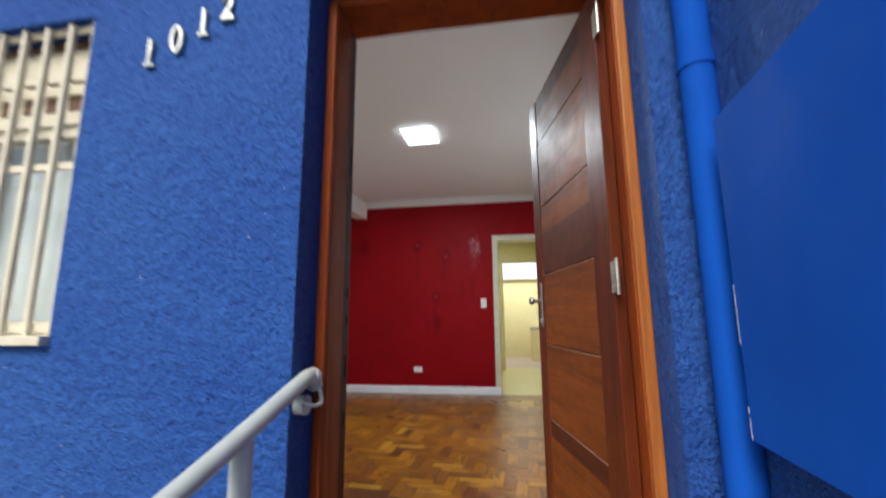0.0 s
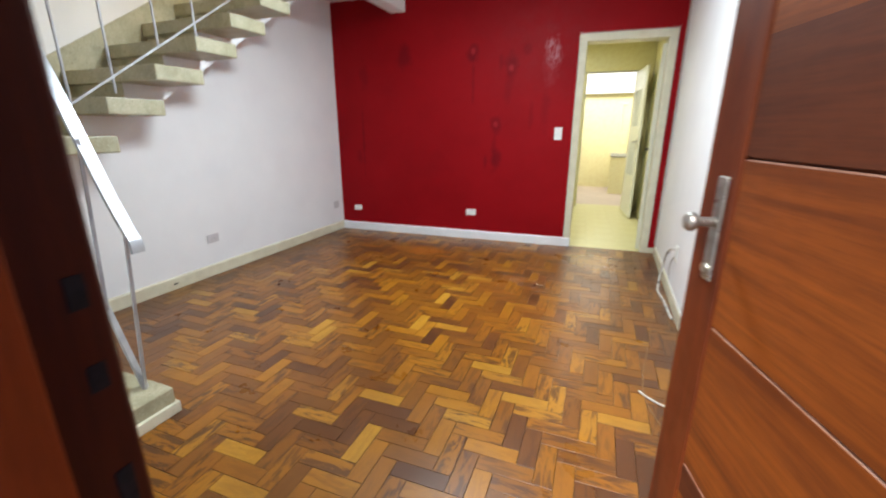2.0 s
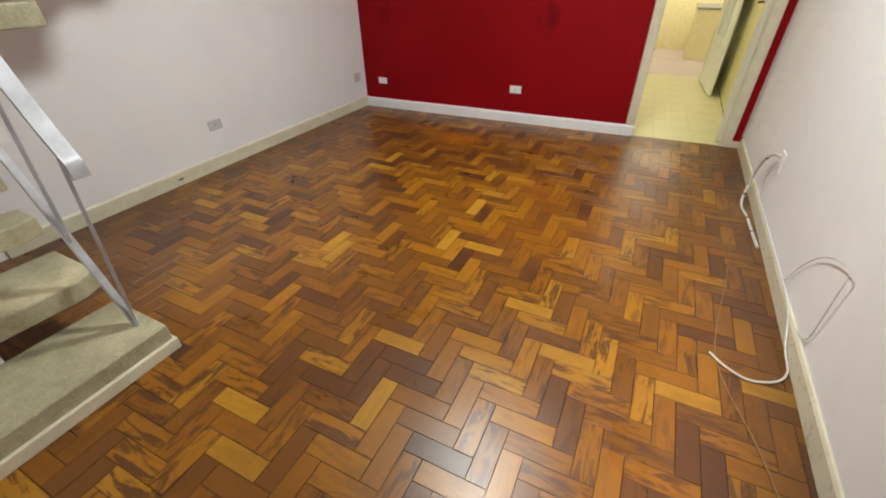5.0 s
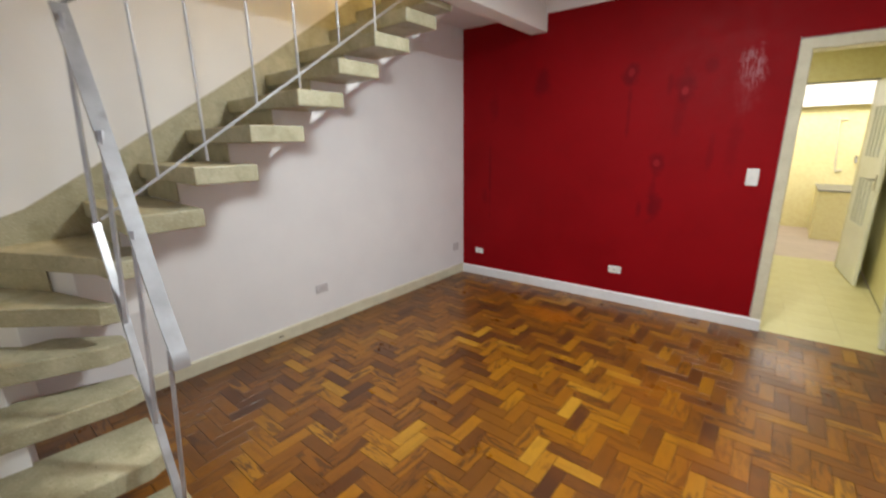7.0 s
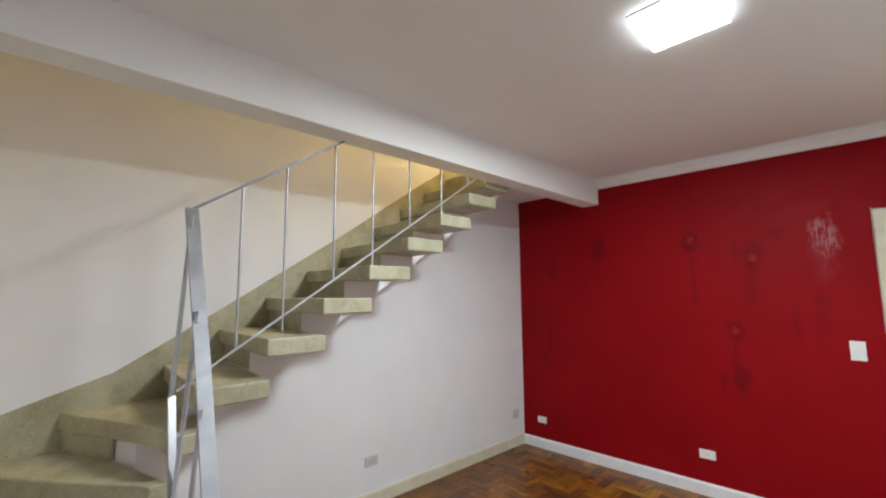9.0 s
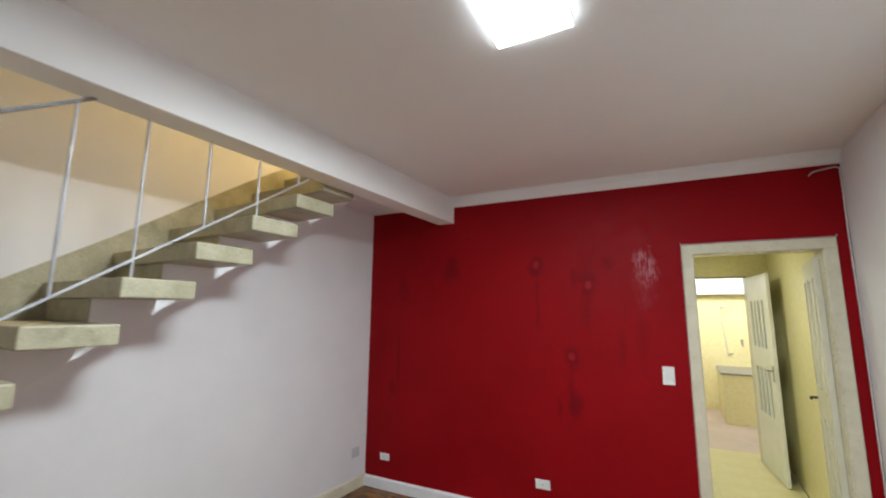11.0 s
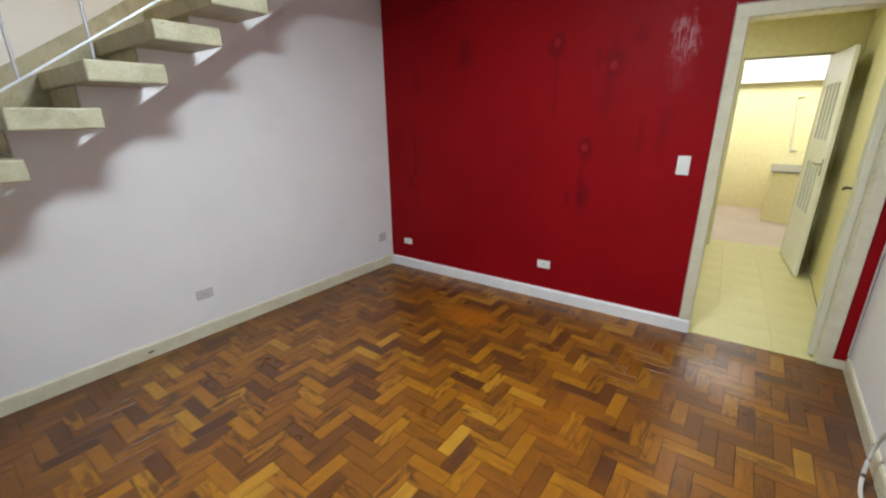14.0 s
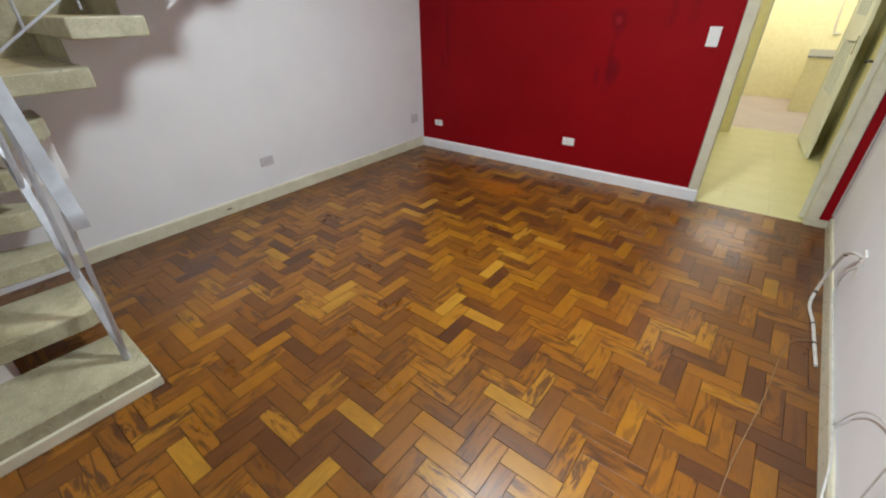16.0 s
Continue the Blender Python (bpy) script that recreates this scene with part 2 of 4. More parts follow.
def parquet(name, island):
    """Varnished hardwood blocks, each with its own tone and grain along its length."""
    k = Mat(name, 0.35, 0.0, 0.36)
    geo = k.n.new("ShaderNodeNewGeometry")
    k.co = geo.outputs["Position"]
    rnd = geo.outputs["Random Per Island"] if island else k.n.new("ShaderNodeObjectInfo").outputs["Random"]
    uv = k.n.new("ShaderNodeUVMap").outputs[0]
    off = k.n.new("ShaderNodeCombineXYZ")
    k.link(k.math("MULTIPLY", rnd, 37.0), off.inputs[0])
    k.link(k.math("MULTIPLY", rnd, 91.0), off.inputs[1])
    add = k.n.new("ShaderNodeVectorMath")
    k.link(uv, add.inputs[0])
    k.link(off.outputs[0], add.inputs[1])
    v = add.outputs[0]
    tone = k.ramp(rnd, (0.0, (0.070, 0.025, 0.010)), (0.08, (0.115, 0.040, 0.010)), (0.22, (0.180, 0.065, 0.008)), (0.55, (0.265, 0.097, 0.007)), (0.88, (0.365, 0.148, 0.008)), (1.0, (0.46, 0.230, 0.022)))
    broad = k.noise(4.2, 5, 0.66, v, (1.5, 7.5, 1.0), 0.7)
    fine = k.noise(30.0, 4, 0.6, v, (1.0, 14.0, 1.0))
    figured = k.ramp(k.math("FRACT", k.math("MULTIPLY", rnd, 7.31)), (0.30, 0.2), (0.70, 1.0))
    c = k.mix(k.math("MULTIPLY", k.ramp(broad, (0.48, 0.0), (0.58, 0.9)), figured), tone, (0.075, 0.026, 0.010))
    c = k.mix(k.ramp(fine, (0.35, 0.25), (0.6, 0.0)), c, (0.11, 0.045, 0.014))
    stain = k.ramp(k.noise(1.3, 4), (0.48, 0.0), (0.7, 0.5))
    c = k.mix(stain, c, (0.155, 0.053, 0.010))
    # grime worked into the joints: darker towards the edge of each block
    su = k.n.new("ShaderNodeSeparateXYZ")
    k.link(uv, su.inputs[0])
    du = k.math("MINIMUM", su.outputs[0], k.math("SUBTRACT", 0.2256, su.outputs[0]))
    dv = k.math("MINIMUM", su.outputs[1], k.math("SUBTRACT", 0.0752, su.outputs[1]))
    edge = k.math("ADD", k.math("MINIMUM", du, dv), k.math("MULTIPLY", k.math("SUBTRACT", k.noise(60, 3), 0.5), 0.008))
    c = k.mix(k.ramp(edge, (0.0003, 0.42), (0.0045, 0.0)), c, (0.075, 0.026, 0.008))
    # orange patches, and a darker, greyer tone towards the side walls
    sep = k.n.new("ShaderNodeSeparateXYZ")
    k.link(k.co, sep.inputs[0])
    flat = k.n.new("ShaderNodeCombineXYZ")
    k.link(sep.outputs[0], flat.inputs[0])
    k.link(sep.outputs[1], flat.inputs[2])
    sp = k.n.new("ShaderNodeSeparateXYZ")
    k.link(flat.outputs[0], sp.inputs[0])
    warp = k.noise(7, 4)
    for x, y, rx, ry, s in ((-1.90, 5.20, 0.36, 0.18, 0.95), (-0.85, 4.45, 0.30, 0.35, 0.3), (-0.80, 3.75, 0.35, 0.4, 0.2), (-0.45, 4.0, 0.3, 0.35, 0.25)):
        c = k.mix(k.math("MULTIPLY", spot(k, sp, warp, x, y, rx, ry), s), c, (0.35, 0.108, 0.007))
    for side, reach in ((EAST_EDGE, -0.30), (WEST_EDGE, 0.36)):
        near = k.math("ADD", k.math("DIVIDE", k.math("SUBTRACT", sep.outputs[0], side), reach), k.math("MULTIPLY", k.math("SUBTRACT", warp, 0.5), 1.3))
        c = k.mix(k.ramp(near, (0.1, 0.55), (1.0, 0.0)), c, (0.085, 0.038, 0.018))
    k.colour(c)
    # a patch of glossier varnish before the kitchen doorway
    shiny = k.math("MULTIPLY", spot(k, sp, warp, SHINE[0], SHINE[1], 0.42, 0.30, 0.4), 0.85)
    k.link(k.mix(shiny, k.ramp(k.noise(3.2, 5, 0.65), (0.3, 0.25), (0.7, 0.42)), 0.2), k.b.inputs["Roughness"])
    k.b.inputs["Coat Weight"].default_value = 0.12
    k.b.inputs["Coat Roughness"].default_value = 0.3
    return k.bump(fine, 0.05, 0.001).bump(k.noise(25, 3), 0.06, 0.002)


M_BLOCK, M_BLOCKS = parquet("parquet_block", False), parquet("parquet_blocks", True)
M_BED = painted("dark_joint_bed", (0.035, 0.018, 0.009), (0.05, 0.025, 0.012), 0.7)


def wood(name, a, b, dark, stretch, rough=0.46):
    """Varnished red-brown timber; stretch is small along the grain."""
    k = Mat(name, rough, 0.0, 0.16)
    rnd = k.n.new("ShaderNodeObjectInfo").outputs["Random"]
    off = k.n.new("ShaderNodeCombineXYZ")
    for i, f in enumerate((13.0, 29.0, 17.0)):
        k.link(k.math("MULTIPLY", rnd, f), off.inputs[i])
    add = k.n.new("ShaderNodeVectorMath")
    k.link(k.co, add.inputs[0])
    k.link(off.outputs[0], add.inputs[1])
    v = add.outputs[0]
    band = k.noise(2.2, 3, 0.5, v, stretch, 0.8)
    fine = k.noise(16, 5, 0.7, v, stretch)
    c = k.mix(k.ramp(band, (0.3, 0.0), (0.7, 1.0)), a, b)
    c = k.mix(k.ramp(band, (0.54, 0.0), (0.70, 0.4)), c, dark)
    k.colour(k.mix(k.ramp(fine, (0.35, 0.4), (0.6, 0.0)), c, dark))
    k.rough(k.noise(14, 4), rough - 0.06, rough + 0.12)
    k.b.inputs["Coat Weight"].default_value = 0.12
    k.b.inputs["Coat Roughness"].default_value = 0.42
    return k.bump(fine, 0.06, 0.001)


M_PANEL = wood("door_panel_wood", (0.255, 0.066, 0.008), (0.165, 0.038, 0.006), (0.065, 0.016, 0.005), (0.45, 7.0, 7.0), 0.6)
M_PANELDARK = wood("dark_door_board", (0.110, 0.027, 0.008), (0.078, 0.018, 0.006), (0.040, 0.010, 0.005), (0.45, 7.0, 7.0), 0.6)
M_GROOVE = painted("groove_glint_paint", (0.55, 0.34, 0.27), (0.34, 0.16, 0.10), 0.5, 30, 0.1)
M_STILE = wood("door_stile_wood", (0.150, 0.031, 0.007), (0.100, 0.019, 0.006), (0.05, 0.012, 0.006), (7.0, 7.0, 0.6))
M_STOP = wood("door_stop_wood", (0.42, 0.080, 0.012), (0.29, 0.050, 0.009), (0.10, 0.025, 0.008), (7.0, 7.0, 0.5), 0.5)
M_HOLE = painted("black_hole", (0.006, 0.005, 0.005), (0.012, 0.009, 0.008), 0.9, 20, 0.0)
M_HOLLOW = painted("hollow_shade", (0.10, 0.085, 0.06), (0.07, 0.06, 0.045), 0.9, 25, 0.2)
# frame wood darkened for the jambs: the rebate's shade is in the colour
M_JAMBSHADE = wood("shaded_jamb_wood", (0.090, 0.016, 0.005), (0.055, 0.009, 0.004), (0.02, 0.005, 0.003), (7.0, 7.0, 0.5), 0.5)
M_BEAD = wood("weathered_frame_edge", (0.47, 0.165, 0.034), (0.34, 0.10, 0.020), (0.17, 0.045, 0.014), (7.0, 7.0, 0.5), 0.5)

# terrazzo: cream ground with small dark and light chips, dirty
M_TERRAZZO = Mat("cream_terrazzo", 0.5)
_v = M_TERRAZZO.n.new("ShaderNodeTexVoronoi")
_v.inputs["Scale"].default_value = 170
M_TERRAZZO.link(M_TERRAZZO.co, _v.inputs["Vector"])
_c = M_TERRAZZO.mix(M_TERRAZZO.ramp(M_TERRAZZO.noise(4, 6), (0.35, 0.0), (0.68, 1.0)), (0.485, 0.46, 0.325), (0.355, 0.33, 0.215))
_chip = M_TERRAZZO.n.new("ShaderNodeSeparateColor")
M_TERRAZZO.link(_v.outputs["Color"], _chip.inputs[0])
_c = M_TERRAZZO.mix(M_TERRAZZO.ramp(_chip.outputs[0], (0.84, 0.0), (0.88, 0.22)), _c, (0.27, 0.25, 0.16))
_c = M_TERRAZZO.mix(M_TERRAZZO.ramp(_chip.outputs[1], (0.84, 0.0), (0.88, 0.28)), _c, (0.64, 0.61, 0.48))
_c = M_TERRAZZO.mix(M_TERRAZZO.ramp(M_TERRAZZO.noise(42, 3, 0.6, distort=1.2), (0.66, 0.0), (0.70, 0.75)), _c, (0.13, 0.115, 0.06))
M_TERRAZZO.colour(M_TERRAZZO.mix(M_TERRAZZO.ramp(M_TERRAZZO.noise(9, 6, 0.7), (0.46, 0.0), (0.70, 0.7)), _c, (0.26, 0.24, 0.145)))
M_TERRAZZO.rough(M_TERRAZZO.noise(12, 4), 0.38, 0.6).bump(M_TERRAZZO.noise(150, 3), 0.12, 0.001)


def tile(name, a, b, joint, rough=0.22, mottled=0.5):
    k = Mat(name, rough)
    mot = k.ramp(k.noise(22, 5, 0.65), (0.42, 0.0), (0.62, mottled))
    k.colour(k.mix(mot, k.mix(k.ramp(k.noise(1.5, 4), (0.3, 0.0), (0.7, 1.0)), a, b), joint))
    k.rough(k.noise(9, 4), rough - 0.06, rough + 0.12)
    return k.bump(k.noise(14, 2), 0.03, 0.001)


M_YTILE = tile("yellow_wall_tile", (0.78, 0.73, 0.41), (0.76, 0.70, 0.38), (0.66, 0.56, 0.24), 0.38, 0.4)
M_YFLOOR = tile("yellow_floor_tile", (0.71, 0.66, 0.35), (0.67, 0.61, 0.30), (0.62, 0.54, 0.24), 0.4, 0.25)
M_GROUT = painted("pale_grout", (0.69, 0.64, 0.35), (0.66, 0.60, 0.32), 0.8, 8, 0.1)
M_PINKFLOOR = painted("pale_pink_screed", (0.66, 0.54, 0.46), (0.58, 0.47, 0.40), 0.5, 3, 0.1)
M_YWALL = painted("yellow_kitchen_paint", (0.78, 0.72, 0.36), (0.74, 0.67, 0.30), 0.5, 3, 0.1)
M_STONE = painted("grey_stone_slab", (0.30, 0.30, 0.28), (0.22, 0.22, 0.21), 0.35, 30, 0.05)
M_GLASS = Mat("window_glass", 0.06)
M_GLASS.colour((0.85, 0.9, 0.88))
M_GLASS.b.inputs["Transmission Weight"].default_value = 1.0
M_GLASS.b.inputs["IOR"].default_value = 1.45
M_FROST = Mat("ribbed_glass", 0.35)
M_FROST.colour((0.93, 0.95, 0.92))
M_FROST.b.inputs["Transmission Weight"].default_value = 0.45
M_FROST.bump(M_FROST.noise(70, 2), 0.2, 0.002)
M_SLIT = Mat("grey_ribbed_glass", 0.3)
M_SLIT.colour((0.34, 0.38, 0.35))
M_SLIT.b.inputs["Transmission Weight"].default_value = 0.15
M_SLIT.bump(M_SLIT.noise(70, 2), 0.2, 0.002)
M_LED = Mat("led_diffuser", 0.5)
M_LED.colour((0.9, 0.9, 0.9))
M_LED.b.inputs["Emission Color"].default_value = (0.88, 0.975, 1.0, 1)
M_LED.b.inputs["Emission Strength"].default_value = 10.0
M_REFLECTED = painted("brown_reflection", (0.16, 0.09, 0.055), (0.12, 0.065, 0.04), 0.7, 20, 0.1)
M_CURTAIN = painted("pale_curtain", (0.52, 0.54, 0.55), (0.45, 0.47, 0.48), 0.9, 8, 0.2)

# ---- building helpers ----
ID = Matrix.Identity(4)


def mesh_of(bm, mat, smooth=False):
    me = bpy.data.meshes.new("mesh")
    bmesh.ops.recalc_face_normals(bm, faces=bm.faces)
    bm.to_mesh(me)
    bm.free()
    me.materials.append(mat.m)
    if smooth:
        for p in me.polygons:
            p.use_smooth = True
        me.set_sharp_from_angle(angle=radians(40))
    return me


def part(name, bm, mat, parent, label="", smooth=False):
    ob = new(name, mesh_of(bm, mat, smooth))
    if parent:
        ob.parent = parent
    return tagged(ob, label)


def thing(name, label, category, at=(0, 0, 0), group="", kind=""):
    ob = new(name)
    ob.empty_display_size = 0.1
    ob.location = at
    return tagged(ob, label, category, group, kind)


def whole(name, bm, mat, label, category, kind="", smooth=False, group=""):
    return tagged(part(name, bm, mat, None, "", smooth), label, category, group, kind)


def box(bm, x0, x1, y0, y1, z0, z1, m=ID, bevel=0.0):
    r = bmesh.ops.create_cube(bm, size=1.0)
    t = Matrix.Translation(((x0 + x1) / 2, (y0 + y1) / 2, (z0 + z1) / 2)) @ Matrix.Diagonal((abs(x1 - x0), abs(y1 - y0), abs(z1 - z0), 1))
    bmesh.ops.transform(bm, matrix=m @ t, verts=r["verts"])
    if bevel:
        es = list({e for v in r["verts"] for e in v.link_edges})
        bmesh.ops.bevel(bm, geom=es, offset=bevel, segments=2, affect="EDGES", profile=0.5)
    return bm


def boxes(*rows, m=ID, bevel=0.0):
    bm = bmesh.new()
    for r in rows:
        box(bm, *r, m=m, bevel=bevel)
    return bm


def prism(bm, outline, z0, z1, m=ID, bevel=0.0):
    """An outline in the plane, given height."""
    lo = [bm.verts.new(m @ Vector((x, y, z0))) for x, y in outline]
    hi = [bm.verts.new(m @ Vector((x, y, z1))) for x, y in outline]
    n = len(outline)
    fs = [bm.faces.new(lo[::-1]), bm.faces.new(hi)]
    fs += [bm.faces.new((lo[i], lo[(i + 1) % n], hi[(i + 1) % n], hi[i])) for i in range(n)]
    bmesh.ops.recalc_face_normals(bm, faces=fs)
    if bevel:
        bmesh.ops.bevel(bm, geom=list({e for f in fs for e in f.edges}), offset=bevel, segments=2, affect="EDGES", profile=0.5)
    return bm


def tube(bm, pts, r, sides=10, caps=True, flat=None):
    """A round bar along points; flat=(a, b, up) makes a flat bar a wide and b thick instead."""
    pts = [Vector(p) for p in pts]
    rings = []
    for i, p in enumerate(pts):
        d = (pts[min(i + 1, len(pts) - 1)] - pts[max(i - 1, 0)]).normalized()
        ref = Vector(flat[2]) if flat else (Vector((0, 0, 1)) if abs(d.z) < 0.95 else Vector((1, 0, 0)))
        s = d.cross(ref).normalized()
        u = s.cross(d).normalized()
        if flat:
            a, b = flat[0] / 2, flat[1] / 2
            ring = [p + s * x + u * y for x, y in ((-a, -b), (a, -b), (a, b), (-a, b))]
        else:
            ring = [p + (s * math.cos(t) + u * math.sin(t)) * r for t in (2 * math.pi * j / sides for j in range(sides))]
        rings.append([bm.verts.new(v) for v in ring])
    n = len(rings[0])
    for a, b in zip(rings, rings[1:]):
        for j in range(n):
            bm.faces.new((a[j], a[(j + 1) % n], b[(j + 1) % n], b[j]))
    if caps:
        bm.faces.new(rings[0][::-1])
        bm.faces.new(rings[-1])
    return bm


def curved(pts, per=6):
    """A smooth line through points."""
    pts = [Vector(p) for p in pts]
    out = []
    for i in range(len(pts) - 1):
        a, b, c, d = pts[max(i - 1, 0)], pts[i], pts[i + 1], pts[min(i + 2, len(pts) - 1)]
        for j in range(per):
            t = j / per
            out.append(0.5 * (2 * b + (c - a) * t + (2 * a - 5 * b + 4 * c - d) * t * t + (3 * b - a - 3 * c + d) * t ** 3))
    return out + [pts[-1]]


def cyl(bm, a, b, r, sides=20):
    return tube(bm, [a, b], r, sides)


TN = math.tan(radians(SIDE))
NORTH = pose(-3.35, 5.8, 0, 0, 0, SIDE)                 # along the red wall, y into it
FRONT = pose(-3.35, 0.967, 0, 0, 0, SIDE)               # along the front wall's outer face, y into the house
WEST, EAST = -3.35, 0.478


def nu(x):
    return (x - WEST) / math.cos(radians(SIDE))


def ny(x):
    return 5.8 + TN * (x - WEST)


def fy(x):
    return 0.967 + TN * (x - WEST)


# ---- structure: living room ----
def wall_with_hole(u0, u1, z0, z1, holes, v0, v1, m):
    """A wall along u with openings (ua, ub, za, zb), cut as butted blocks."""
    bm = bmesh.new()
    cuts = sorted({u0, u1, *(h[0] for h in holes), *(h[1] for h in holes)})
    for a, b in zip(cuts, cuts[1:]):
        inside = [h for h in holes if h[0] <= a and b <= h[1]]
        z = z0
        for h in sorted(inside, key=lambda q: q[2]):
            if h[2] > z:
                box(bm, a, b, v0, v1, z, h[2], m)
            z = h[3]
        if z < z1:
            box(bm, a, b, v0, v1, z, z1, m)
    bmesh.ops.remove_doubles(bm, verts=bm.verts, dist=0.0005)
    return bm


DOOR_N = (nu(-0.411), nu(0.334))
whole("wall_north", wall_with_hole(0, nu(EAST), 0, CEIL, [(DOOR_N[0] - 0.02, DOOR_N[1] + 0.02, -1, 2.156)], 0.0, 0.15, NORTH), M_RED,
      "deep red painted plaster wall with stains and patches", "wall", "structure")
whole("wall_west", boxes((WEST - 0.15, WEST, 0.6, 6.3, 0, 5.4)), M_WHITE, "lilac-white painted plaster wall beside the stairs", "wall", "structure")
whole("wall_east", boxes((EAST, EAST + 0.15, 1.30, 6.19, 0, CEIL)), M_WHITE, "lilac-white painted plaster wall", "wall", "structure")
DOOR_F = (nu(-0.559), nu(0.395))
WIN = (nu(-2.45), nu(-1.345), 0.99, 2.08)
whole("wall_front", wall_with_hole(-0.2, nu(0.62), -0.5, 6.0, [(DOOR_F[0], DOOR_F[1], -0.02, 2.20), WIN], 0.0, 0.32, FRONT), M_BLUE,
      "cobalt blue rough rendered front wall", "wall", "structure")
whole("wall_front_inner", wall_with_hole(0, nu(EAST), 0, CEIL, [(DOOR_F[0] - 0.02, DOOR_F[1] + 0.02, -1, 2.23), WIN], 0.323, 0.34, FRONT), M_WHITE,
      "lilac-white plaster on the inside of the front wall", "wall", "structure")
# unseen height up to 6 m added to keep sky off the reveal
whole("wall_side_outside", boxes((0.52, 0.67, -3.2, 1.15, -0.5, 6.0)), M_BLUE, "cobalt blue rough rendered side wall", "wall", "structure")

bm = bmesh.new()
box(bm, -2.39, EAST + 0.15, 1.0, 6.25, CEIL, CEIL + 0.2)
whole("ceiling", bm, M_CEIL, "off-white painted ceiling", "ceiling", "structure")
whole("ceiling_beam", boxes((-2.56, -2.387, 1.1, 5.88, 2.55, CEIL + 0.2), bevel=0.006), M_CEIL, "white painted ceiling beam along the stairwell", "beam", "structure")
bm = boxes((WEST, -2.56, 4.95, 5.95, 2.725, 2.94))
whole("landing_slab", bm, M_WHITE, "white painted underside of the upper landing", "landing", "structure")
whole("wall_stairwell_upper", boxes((-2.53, -2.40, 1.0, 6.3, CEIL + 0.2, 5.4), (WEST - 0.15, -2.40, 0.6, 1.33, 2.79, 5.4), (WEST, -2.53, 5.80, 5.95, 2.94, 5.4)), M_CEIL,
      "white upper stairwell walls", "wall", "structure")
whole("ceiling_stairwell", boxes((WEST - 0.15, -2.40, 0.6, 6.3, 5.4, 5.5)), M_CEIL, "white ceiling above the stairwell", "ceiling", "structure")

# crown moulding along the red wall: stepped cove
bm = bmesh.new()
prof = [(0, 0.0), (-0.012, 0.0), (-0.014, 0.012), (-0.022, 0.018), (-0.034, 0.048), (-0.052, 0.066), (-0.058, 0.078), (-0.07, 0.082), (-0.07, 0.090), (0, 0.090)]
a0, a1 = nu(-2.386), nu(EAST)
va = [bm.verts.new(NORTH @ Vector((a0, y, 2.712 + z))) for y, z in prof]
vb = [bm.verts.new(NORTH @ Vector((a1, y, 2.712 + z))) for y, z in prof]
for i in range(len(prof)):
    j = (i + 1) % len(prof)
    bm.faces.new((va[i], va[j], vb[j], vb[i]))
bm.faces.new(va[::-1]), bm.faces.new(vb)
whole("crown_moulding", bm, M_CEIL, "white stepped plaster crown moulding", "moulding", "structure")


def skirting(name, u0, u1, h, th, m, mat, label):
    bm = bmesh.new()
    pr = [(0, 0), (-th, 0), (-th, h - 0.012), (-th * 0.6, h), (0, h)]
    a = [bm.verts.new(m @ Vector((u0, y, z))) for y, z in pr]
    b = [bm.verts.new(m @ Vector((u1, y, z))) for y, z in pr]
    for i in range(5):
        j = (i + 1) % 5
        bm.faces.new((a[i], a[j], b[j], b[i]))
    bm.faces.new(a[::-1]), bm.faces.new(b)
    return whole(name, bm, mat, label, "baseboard", "structure")


skirting("baseboard_north", 0.013, nu(-0.409), 0.098, 0.030, NORTH, M_GLOSSWHITE, "glossy white wooden baseboard under the red wall")
skirting("baseboard_west", 0, 3.50, 0.103, 0.016, pose(WEST, 2.30, 0, 0, 0, 90), M_CREAM, "cream painted baseboard, scuffed")
skirting("baseboard_east", 0, 4.4, 0.095, 0.014, pose(EAST, 6.0, 0, 0, 0, -90), M_CREAM, "cream painted baseboard, scuffed")

whole("knot_hole", boxes((WEST + 0.0155, WEST + 0.0168, 3.352, 3.389, 0.040, 0.052), bevel=0.0005), M_DARK, "dark knot hole in the cream baseboard", "hole", "structure")

# door casing of the kitchen doorway
casing = thing("door_frame_kitchen", "cream painted wooden door casing in the red wall", "door frame", NORTH @ Vector(((DOOR_N[0] + DOOR_N[1]) / 2, 0, 0)), kind="structure")
inv = casing.matrix_basis.inverted()
L0, L1 = DOOR_N
CW = 0.070
C = inv @ NORTH
part("architrave", boxes((L0 - CW, L0, -0.018, 0.0, 0, 2.139), m=C, bevel=0.003), M_CREAM, casing)
part("architrave", boxes((L1, L1 + CW, -0.018, 0.0, 0, 2.139), m=C, bevel=0.003), M_CREAM, casing)
part("architrave", boxes((L0 - CW, L1 + CW, -0.018, 0.0, 2.139, 2.212), m=C, bevel=0.003), M_CREAM, casing)
part("plinth_block", boxes((L1 - 0.004, nu(EAST) - 0.012, -0.026, -0.019, 0, 0.06), (L1 + CW, nu(EAST) - 0.012, -0.019, 0, 0, 0.055), m=C, bevel=0.003), M_CREAM, casing)
part("jamb", boxes((L0 - 0.02, L0 + 0.004, 0.0, 0.16, 0, 2.136), m=C, bevel=0.002), M_CREAM, casing)
part("jamb", boxes((L1 - 0.004, L1 + 0.02, 0.0, 0.16, 0, 2.136), m=C, bevel=0.002), M_CREAM, casing)
part("head", boxes((L0 - 0.02, L1 + 0.02, 0.0, 0.16, 2.136, 2.156), m=C, bevel=0.002), M_CREAM, casing)
